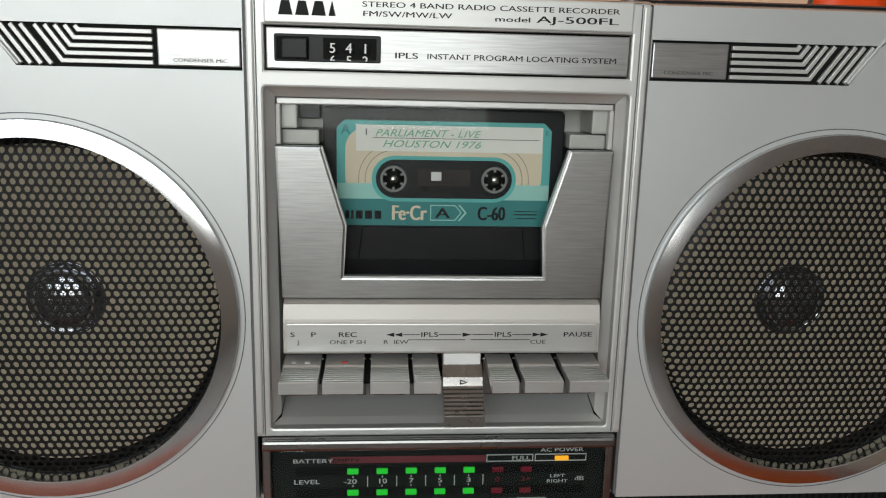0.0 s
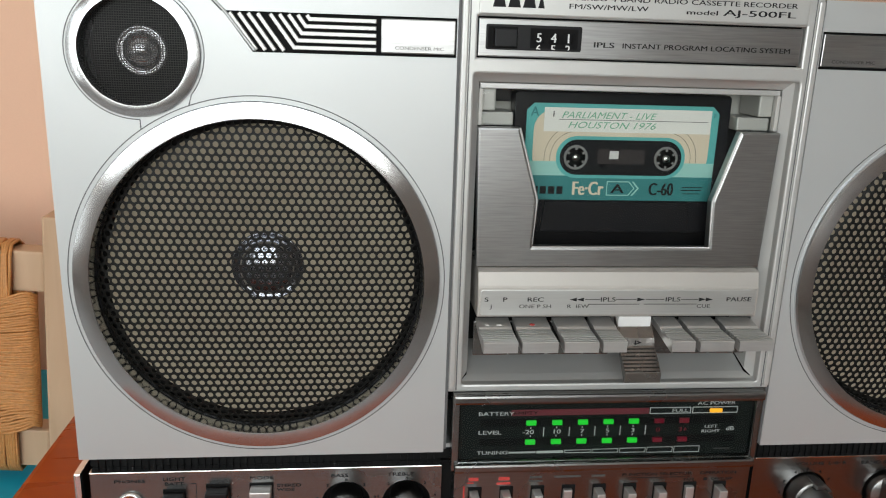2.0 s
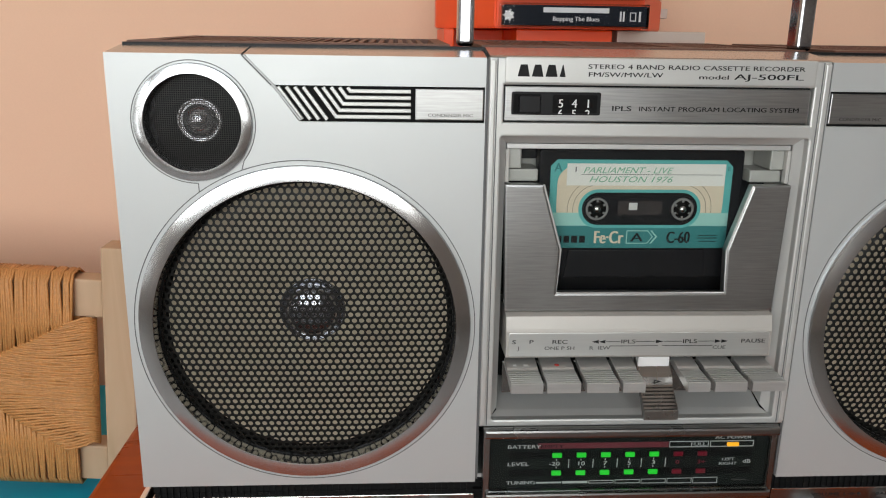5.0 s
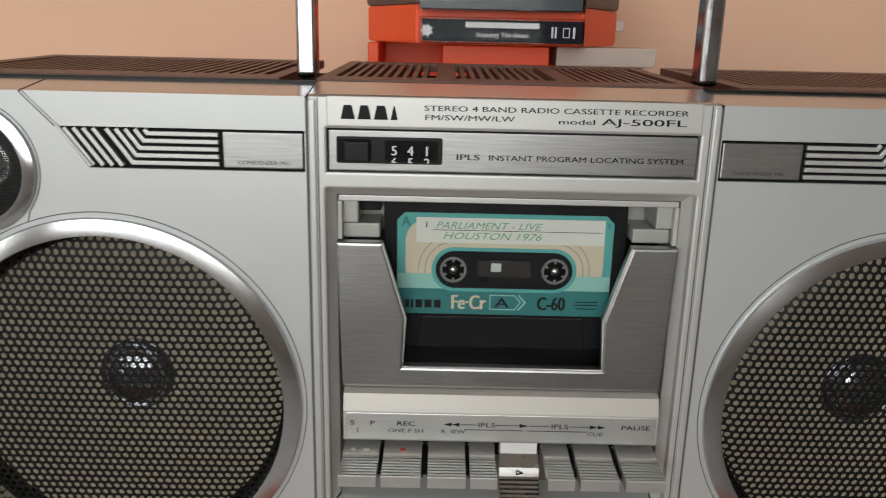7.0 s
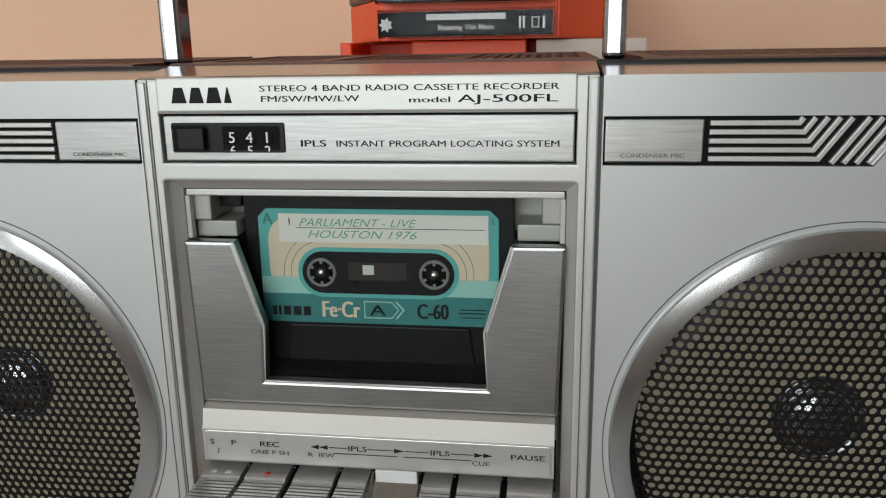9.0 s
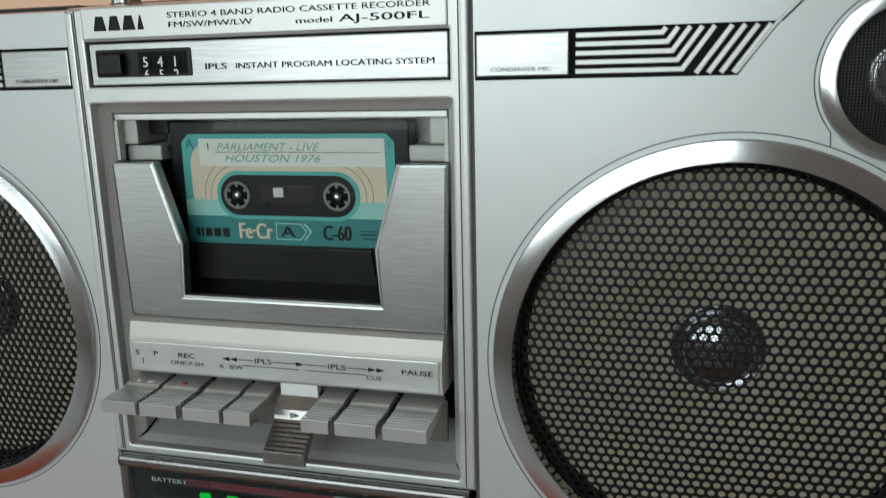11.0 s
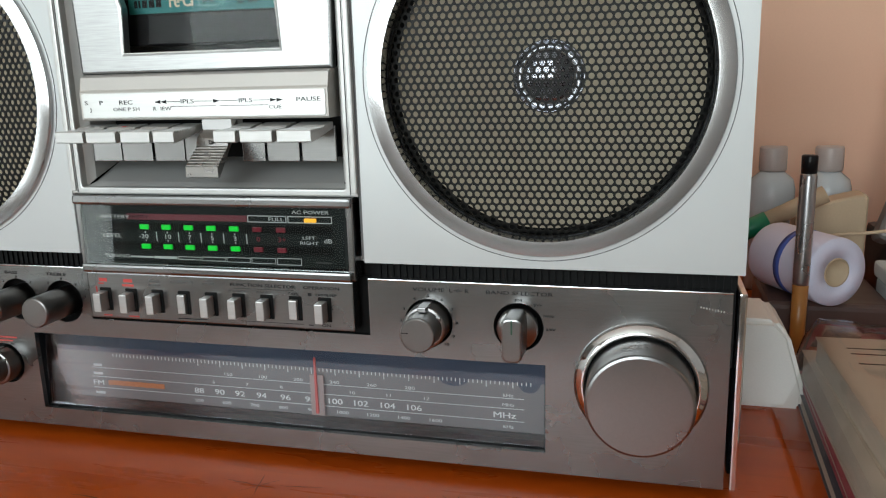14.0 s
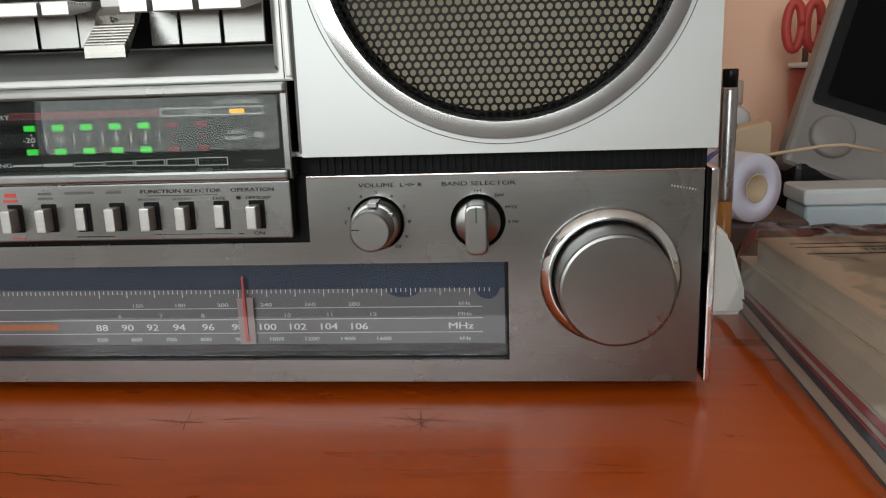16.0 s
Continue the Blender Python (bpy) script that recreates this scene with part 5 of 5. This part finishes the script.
part("open_tier", pedestal, ORANGE, tower, "open orange tier")
part("orange_tier", tier(0.0560, 0.252, 0.0960, 0.335, 0.3330, 0.3585), ORANGE, tower, "orange tier with a cassette slot")
part("brown_tier", tier(0.0570, 0.251, 0.0970, 0.335, 0.3590, 0.3840), BROWN, tower, "brown tier with a cassette slot")
part("orange_tier", tier(0.0560, 0.252, 0.0960, 0.335, 0.3845, 0.4090), ORANGE, tower, "orange tier with a cassette slot")
part("grey_latch", box(0.1060, 0.1130, 0.338, 0.350, 0.3440, 0.3520, 0.001), FROST, tower)


def cassette_case(x0, x1, yf, z0, z1, mat, printed):
    case = thing("cassette_case", "clear cassette case with a black printed spine" if printed else "clear cassette case with a dark blue inlay", "cassette case")
    part("inlay", box(x0 + 0.0016, x1 - 0.0016, yf + 0.0014, yf + 0.020, z0 + 0.0014, z1 - 0.0014, 0.0004), mat, case)
    shell_ob = part("case_shell", box(x0, x1, yf, yf + 0.021, z0, z1, 0.0008), CLEARCASE, case, "clear plastic shell")
    shell_ob.visible_shadow = False
    if printed:
        y = yf + 0.0010
        bars([(-0.0135, 0.0345, 0.3441, 0.3476)], y, WHITEINK, case, label="white name on the spine, not legible")
        letters("Bopping The Blues", 0.0105, 0.3384, y, 0.0030, WHITEINK, case, 1.05, "CENTER", bold=0.00008)
        part("spine_emblem", slab([(-0.0385 + (0.0046 if i % 2 else 0.0028) * math.cos(2 * math.pi * i / 14), 0.3418 + (0.0046 if i % 2 else 0.0028) * math.sin(2 * math.pi * i / 14)) for i in range(14)], y, y + 0.0003), WHITEINK, case)
        part("print_frame", slab(rectangle(0.0500, 0.0545, 0.3388, 0.3450), y, y + 0.0003, [rectangle(0.0506, 0.0539, 0.3394, 0.3444)]), WHITEINK, case)
        bars([(0.0425, 0.0438, 0.3385, 0.3455), (0.0448, 0.0460, 0.3385, 0.3455), (0.0565, 0.0580, 0.3385, 0.3455)], y, WHITEINK, case)
    return case


cassette_case(-0.0435, 0.0640, 0.2305, 0.3338, 0.3506, NAVY, True)
cassette_case(-0.0445, 0.0635, 0.2290, 0.3540, 0.3720, material("blue_black_inlay", (0.010, 0.020, 0.032), 0.3), False)
low_case = thing("loose_cassette_case", "milky clear cassette case lying under the tower's tier", "cassette case")
part("case_shell", box(0.052, 0.122, 0.270, 0.328, 0.3195, 0.3325, 0.001), FROST, low_case)
part("stack_below", box(0.064, 0.118, 0.288, 0.324, 0.3005, 0.3192, 0.001), FROST, low_case)
clear_top = thing("clear_box", "small clear plastic box on the tower's tier", "box")
part("box_shell", box(-0.010, 0.040, 0.290, 0.340, 0.4092, 0.430, 0.001), FROST, clear_top)
hook = thing("wall_ornament", "round orange ornament with a dark rim hanging on the wall", "ornament")
part("rim", lathe([(0.040, 0.494), (0.043, 0.488), (0.043, 0.4985), (0.040, 0.4985)], 40, centre=(0.450, 0, 0.362)), BROWN, hook)
part("disc", lathe([(0, 0.484), (0.020, 0.485), (0.040, 0.491), (0.040, 0.498)], 40, centre=(0.450, 0, 0.362)), ORANGE, hook)

# ---- chair beside the table ----
RUSH = material("woven_rush", (0.60, 0.27, 0.085), 0.5, vary=0.25, stretch=(30, 30, 30), fine=14, scale=60, stain=0.22, bump=0.3)
chair = thing("rush_chair", "pale wooden chair with a woven rush panel beside the table", "chair")
lean = Matrix.Translation((-0.369, 0.30, 0.15)) @ Matrix.Rotation(radians(3.6), 4, "Y") @ Matrix.Translation((0.369, -0.30, -0.15))


def leaning(bm):
    bmesh.ops.transform(bm, matrix=lean, verts=bm.verts)
    return bm


part("post", leaning(box(-0.3690, -0.3420, 0.300, 0.328, -0.72, 0.1500, 0.002)), PALEWOOD, chair)
part("post", leaning(box(-0.7300, -0.7030, 0.300, 0.328, -0.72, 0.1500, 0.002)), PALEWOOD, chair)
part("rail", leaning(box(-0.7050, -0.3695, 0.303, 0.325, 0.0860, 0.1200, 0.002)), PALEWOOD, chair, "pale wooden top rail")
part("rail", leaning(box(-0.7050, -0.3695, 0.303, 0.325, -0.0720, -0.0380, 0.002)), PALEWOOD, chair, "pale wooden lower rail")
rng = random.Random(4)
rush = bmesh.new()
for i in range(58):
    z = -0.034 + i * 0.00206
    d = abs(z - 0.024)
    x_in = -0.50 + 0.10 * (d / 0.06)
    pts = []
    for k in range(9):
        f = k / 8
        x = x_in + (-0.3800 - x_in) * f
        pts.append((x, 0.2955 + 0.004 * f * f + rng.uniform(-0.0007, 0.0007), z + 0.003 * math.sin(3 * f + z * 60) + rng.uniform(-0.0005, 0.0005)))
    pts += [(-0.3760, 0.3030, z), (-0.3790, 0.3120, z)]
    join(rush, tube(pts, 0.00135, 6))
tagged(part("rush_weave", leaning(rush), RUSH, chair, "horizontal strands of golden rush"), kind="stuff")
wrap = bmesh.new()
for z0, z1, sgn in ((0.0815, 0.1245, 1), (-0.0765, -0.0335, -1)):
    for i in range(140):
        x = -0.3935 - i * 0.0021
        j = rng.uniform(-0.0015, 0.0015)
        top_z, low_z = (z1, z0) if sgn > 0 else (z0, z1)
        reach = min(0.055, max(0.0, (-0.3935 - x) * 0.55))
        pts = [(x, 0.3270, top_z - sgn * 0.006), (x + j, 0.3160, top_z + sgn * 0.001), (x, 0.3040, top_z), (x + j, 0.2985, top_z - sgn * 0.008), (x, 0.2970, low_z), (x + j, 0.2965, low_z - sgn * reach)]
        join(wrap, tube(pts, 0.00135, 6))
tagged(part("rush_wrap", leaning(wrap), RUSH, chair, "rush wound round the rails"), kind="stuff")
part("rush_core", leaning(box(-0.690, -0.390, 0.3055, 0.3190, -0.0375, 0.0855)), RUSH, chair)
CYAN = material("cyan_plastic", (0.012, 0.42, 0.62), 0.4, vary=0.04, scale=8, stain=0.05)
tub = thing("storage_box", "bright cyan plastic storage box below the chair's panel", "box")
part("box_body", box(-0.76, -0.356, 0.345, 0.492, -0.74, -0.062, 0.006), CYAN, tub)
part("box_lid", box(-0.77, -0.352, 0.150, 0.493, -0.098, -0.084, 0.004), CYAN, tub, "cyan lid that juts forward")

# ---- things beside the radio ----
PENMETAL = material("brushed_pen_metal", (0.42, 0.42, 0.43), 0.28, 0.9, vary=0.08)
AMBER = material("amber_plastic", (0.34, 0.14, 0.03), 0.3)
GREYPL = material("grey_plastic", (0.20, 0.185, 0.175), 0.4, vary=0.06)
WHITEPL = material("white_plastic", (0.76, 0.74, 0.70), 0.4, vary=0.04, scale=30, stain=0.04)
LILAC = material("lilac_white_paper", (0.66, 0.66, 0.80), 0.6, vary=0.04)
BEIGE = material("beige_card", (0.55, 0.42, 0.28), 0.7, vary=0.08, scale=40, stain=0.1)
CLEARBOTTLE = material("cloudy_bottle_plastic", (0.56, 0.60, 0.62), 0.2, vary=0.06)
CLEARCAP = material("cloudy_cap_plastic", (0.50, 0.43, 0.40), 0.35, vary=0.06)
SCREEN = material("black_screen", (0.004, 0.004, 0.005), 0.12, spec=0.08)
pen = thing("marker_pen", "grey metal marker pen with a black cap, standing upright", "pen")
part("barrel", lathe([(0, 0.050), (0.0050, 0.050), (0.0052, 0.052), (0.0052, 0.122), (0.0048, 0.124), (0, 0.124)], 32, "z", (0.3085, 0.2060, 0)), PENMETAL, pen, "grey metal barrel")
part("cap", lathe([(0, 0.1242), (0.0048, 0.1242), (0.0050, 0.1350), (0.0045, 0.1358), (0, 0.1358)], 32, "z", (0.3085, 0.2060, 0)), BLACK, pen, "black cap")
part("foot_section", lathe([(0, 0.0), (0.0048, 0.0), (0.0048, 0.020), (0.0050, 0.0498), (0, 0.0498)], 32, "z", (0.3085, 0.2060, 0)), AMBER, pen, "amber lower end")
for x in (0.3120, 0.3560):
    bottle = thing("small_bottle", "small clear bottle with a cloudy screw cap", "bottle", group="small bottles")
    part("bottle_body", lathe([(0, 0.0), (0.0175, 0.0), (0.0190, 0.002), (0.0190, 0.088), (0.0170, 0.097), (0.0110, 0.102), (0.0095, 0.104), (0, 0.104)], 40, "z", (x, 0.380, 0)), CLEARBOTTLE, bottle)
    part("cap", lathe([(0, 0.1042), (0.0108, 0.1042), (0.0112, 0.106), (0.0112, 0.123), (0.0104, 0.1245), (0, 0.1245)], 32, "z", (x, 0.380, 0)), CLEARCAP, bottle, "cloudy screw cap")
carton = thing("paper_packet", "creased beige paper packet", "packet")
pk = box(0.322, 0.374, 0.318, 0.345, 0.0, 0.088, 0.004, 3)
for v in pk.verts:
    v.co.z += 0.006 * math.sin(v.co.x * 90) * (v.co.z > 0.05)
part("packet_body", pk, BEIGE, carton)
glue = thing("glue_stick", "pale stick with a green end", "glue stick")
part("stick_body", tube([(0.300, 0.305, 0.0745), (0.340, 0.306, 0.0955)], 0.0068, 20), BEIGE, glue)
part("stick_end", tube([(0.278, 0.304, 0.0630), (0.2998, 0.305, 0.0744)], 0.0078, 20), material("green_plastic", (0.01, 0.19, 0.09), 0.35), glue, "green end cap")
roll = thing("paper_roll", "roll of lilac-white paper lying on its side", "paper roll")
pouch = thing("dark_pouch", "dark brown pouch under the paper roll", "pouch")
part("pouch_body", box(0.290, 0.372, 0.222, 0.300, 0.0, 0.0326, 0.005, 3), BROWN, pouch)
ax = Matrix.Translation((0.3160, 0.2435, 0.0563)) @ Matrix.Rotation(radians(-60), 4, "Z")
rb = lathe([(0.0100, -0.030), (0.0230, -0.030), (0.0235, -0.028), (0.0235, 0.030), (0.0230, 0.032), (0.0100, 0.032)], 48, "x", close=True)
bmesh.ops.transform(rb, matrix=ax, verts=rb.verts)
part("paper_body", rb, LILAC, roll)
rc = lathe([(0.0088, -0.0302), (0.0099, -0.0302), (0.0099, 0.0322), (0.0088, 0.0322)], 32, "x", close=True)
bmesh.ops.transform(rc, matrix=ax, verts=rc.verts)
part("cardboard_core", rc, BEIGE, roll, "cardboard core")
rs = lathe([(0.0234, -0.002), (0.02365, -0.002), (0.02365, 0.004), (0.0234, 0.004)], 48, "x", close=True)
bmesh.ops.transform(rs, matrix=ax, verts=rs.verts)
part("printed_stripe", rs, material("blue_stripe_print", (0.06, 0.10, 0.38), 0.5), roll, "blue stripe round the roll")
block = thing("white_block", "rounded white plastic block with a slanted side", "plastic block")
wb = bmesh.new()
loop = [(0.240, 0.0), (0.297, 0.0), (0.2975, 0.012), (0.2880, 0.044), (0.2800, 0.053), (0.240, 0.053)]
f0 = [wb.verts.new((x, 0.112, z)) for x, z in loop]
f1 = [wb.verts.new((x, 0.160, z)) for x, z in loop]
wb.faces.new(f0)
wb.faces.new(f1[::-1])
for i in range(6):
    wb.faces.new((f0[i], f0[(i + 1) % 6], f1[(i + 1) % 6], f1[i]))
bmesh.ops.recalc_face_normals(wb, faces=wb.faces)
bmesh.ops.bevel(wb, geom=list(wb.edges), offset=0.003, segments=3, affect="EDGES")
part("block_body", wb, WHITEPL, block)

device = thing("desk_device", "grey tilted desk device with a dark screen and round button", "electronic device")
tilt = Matrix.Translation((0.378, 0.307, 0.063)) @ pose(0, 0, 0, -20, 19, -8)


def tilted(bm):
    bmesh.ops.transform(bm, matrix=tilt, verts=bm.verts)
    return bm


part("body", tilted(box(0.0, 0.19, 0.0, 0.026, 0.0, 0.185, 0.006, 3)), GREYPL, device)
part("screen_frame", tilted(slab(rounded(0.007, 0.180, 0.052, 0.177, 0.004), -0.0020, 0.0005, [rounded(0.016, 0.172, 0.061, 0.170, 0.003)], 0.0008)), BLACK, device)
part("screen", tilted(box(0.0155, 0.1725, -0.0004, 0.0006, 0.0605, 0.1705)), SCREEN, device, "black screen")
part("round_button", tilted(lathe([(0, -0.0045), (0.0140, -0.0045), (0.0165, -0.0035), (0.0175, 0.0), (0.0175, 0.001)], 40, centre=(0.030, 0, 0.031))), GREYPL, device, "round grey button")
part("stand", box(0.388, 0.570, 0.305, 0.380, 0.0, 0.062, 0.005), BLACK, device, "dark stand")
pale_box = thing("small_box", "small pale blue-grey plastic box beside the magazines", "box")
part("box_body", box(0.372, 0.440, 0.235, 0.275, 0.0, 0.040, 0.003, 3), material("pale_blue_plastic", (0.42, 0.50, 0.53), 0.35, vary=0.06), pale_box)
part("box_lid", box(0.370, 0.442, 0.233, 0.277, 0.0402, 0.0520, 0.003, 3), material("pale_grey_lid", (0.52, 0.56, 0.57), 0.35, vary=0.06), pale_box, "pale lid")
cup = thing("pen_cup", "dark red cup with a pale rim", "cup")
part("cup_body", lathe([(0, 0.0), (0.026, 0.0), (0.030, 0.132), (0.028, 0.132), (0.025, 0.004), (0, 0.004)], 40, "z", (0.462, 0.455, 0)), material("dark_red_plastic", (0.30, 0.045, 0.030), 0.4), cup)
part("cup_rim", lathe([(0.0275, 0.1322), (0.0315, 0.1322), (0.0315, 0.137), (0.0275, 0.137)], 40, "z", (0.462, 0.455, 0), close=True), WHITEPL, cup, "pale rim")
sc = thing("scissors", "scissors with red handles standing in the cup", "scissors")
for dx, t in ((-0.004, -12), (0.010, 8)):
    loop = [(0.436 + dx + 0.007 * math.cos(a * math.pi / 12) + 0.10 * math.tan(radians(t)) * 0.1, 0.448, 0.170 + 0.021 * math.sin(a * math.pi / 12)) for a in range(24)]
    part("handle_loop", tube(loop + loop[:1], 0.0042, 10), REDINK, sc, "red plastic handle")
part("blade", box(0.4380, 0.4440, 0.447, 0.449, 0.010, 0.151, 0.0006), CHROME, sc, "steel blades")
cable = thing("thin_cable", "thin pale cable hanging over the clutter", "cable")
part("cable_run", tube([(0.330, 0.268, 0.0700), (0.360, 0.262, 0.0745), (0.392, 0.262, 0.0790), (0.410, 0.270, 0.0785), (0.440, 0.276, 0.0720)], 0.0012, 8), BEIGE, cable)

# stack of magazines in clear film
COVER = material("cream_magazine_cover", (0.52, 0.42, 0.32), 0.35, vary=0.05, scale=20, stain=0.12, coat=0.3)
PAGES = material("page_edges", (0.50, 0.42, 0.34), 0.8, vary=0.25, stretch=(3, 3, 400), fine=9)
PINK = material("pink_red_cover", (0.36, 0.055, 0.075), 0.4, vary=0.06)
DARKCOVER = material("dark_grey_cover", (0.07, 0.07, 0.08), 0.35, vary=0.2, scale=40, stain=0.3)
GOLD = material("gold_print", (0.46, 0.30, 0.06), 0.45)
FILM = clear_pane("clear_film", (0.96, 0.95, 0.94), 1.34, 0.12)
stack = [(0.0, 0.009, 0.2970, 0.560, -0.17, 0.148, 2.4, DARKCOVER, "dark glossy magazine at the bottom"), (0.0092, 0.014, 0.2985, 0.560, -0.17, 0.140, 2.0, PINK, "thin magazine with a pink-red cover"),
         (0.0142, 0.030, 0.2980, 0.560, -0.17, 0.132, 0.8, PAGES, "thick bundle of cream pages"), (0.0302, 0.0450, 0.3005, 0.570, -0.17, 0.112, -1.0, COVER, "magazine with a cream cover and gold letters")]
for z0, z1, x0, x1, y0, y1, turn, m, words in stack:
    mag = thing("magazine", words, "magazine", group="stack of magazines")
    tm = Matrix.Translation((x0, y1, 0)) @ Matrix.Rotation(radians(-turn), 4, "Z") @ Matrix.Translation((-x0, -y1, 0))
    pages = box(x0 + 0.001, x1 - 0.001, y0 + 0.001, y1 - 0.001, z0 + 0.0006, z1 - 0.0006, 0.0004)
    bmesh.ops.transform(pages, matrix=tm, verts=pages.verts)
    part("page_block", pages, PAGES, mag)
    for a, b in ((z0, z0 + 0.0006), (z1 - 0.0006, z1)):
        cv = box(x0, x1, y0, y1, a, b)
        bmesh.ops.transform(cv, matrix=tm, verts=cv.verts)
        part("cover", cv, m, mag)
    if m is COVER:
        flat = tm @ Matrix.Translation((x0, y1, z1 + 0.0002))
        part("lettering", text_bm("THE", 0, 0, 0, 0.0042, m=flat @ Matrix.Translation((0.042, -0.034, 0)) @ Matrix.Diagonal((1.4, 1, 1, 1))), INK, mag)
        pb = bmesh.new()
        for bx0, bx1, by in ((0.012, 0.150, -0.018), (0.012, 0.150, -0.0265), (0.012, 0.150, -0.041), (0.062, 0.130, -0.033)):
            box(bx0, bx1, by, by + (0.0035 if bx0 > 0.03 else 0.0007), -0.0001, 0.0002, bm=pb)
        bmesh.ops.transform(pb, matrix=flat, verts=pb.verts)
        part("print_bar", pb, INK, mag)
        gb = bmesh.new()
        for i in range(5):
            box(0.046 + 0.017 * i, 0.059 + 0.017 * i, -0.082, -0.062, -0.0001, 0.0003, bm=gb)
        bmesh.ops.transform(gb, matrix=flat, verts=gb.verts)
        part("gold_block", gb, GOLD, mag, "gold title blocks")
film = thing("plastic_film", "crumpled clear plastic film over the magazines", "plastic film")
N, M = 46, 60


def film_point(i, j):
    x, y = 0.280 + 0.29 * i / N, -0.175 + 0.327 * j / M
    crease = abs(noise.noise((x * 26 + y * 12, y * 20, 1.7))) * 0.0048 + abs(noise.noise((x * 70, y * 55 - x * 30, 5.1))) * 0.0026
    left = 0.289 - 0.006 * (0.13 - y) / 0.43
    over = min(1.0, max(0.0, (x - left) / 0.012)) * min(1.0, max(0.0, (0.150 - y) / 0.016))
    return (x, y, 0.0020 + 0.0450 * over + crease * (0.5 + over))


for name, i0, i1 in (("film_flap", 0, 8), ("film_sheet", 8, N)):
    fb = bmesh.new()
    grid = [[fb.verts.new(film_point(i, j)) for i in range(i0, i1 + 1)] for j in range(M + 1)]
    for j in range(M):
        for i in range(i1 - i0):
            fb.faces.new((grid[j][i], grid[j][i + 1], grid[j + 1][i + 1], grid[j + 1][i]))
    part(name, finish(fb, True), FILM, film).visible_shadow = False
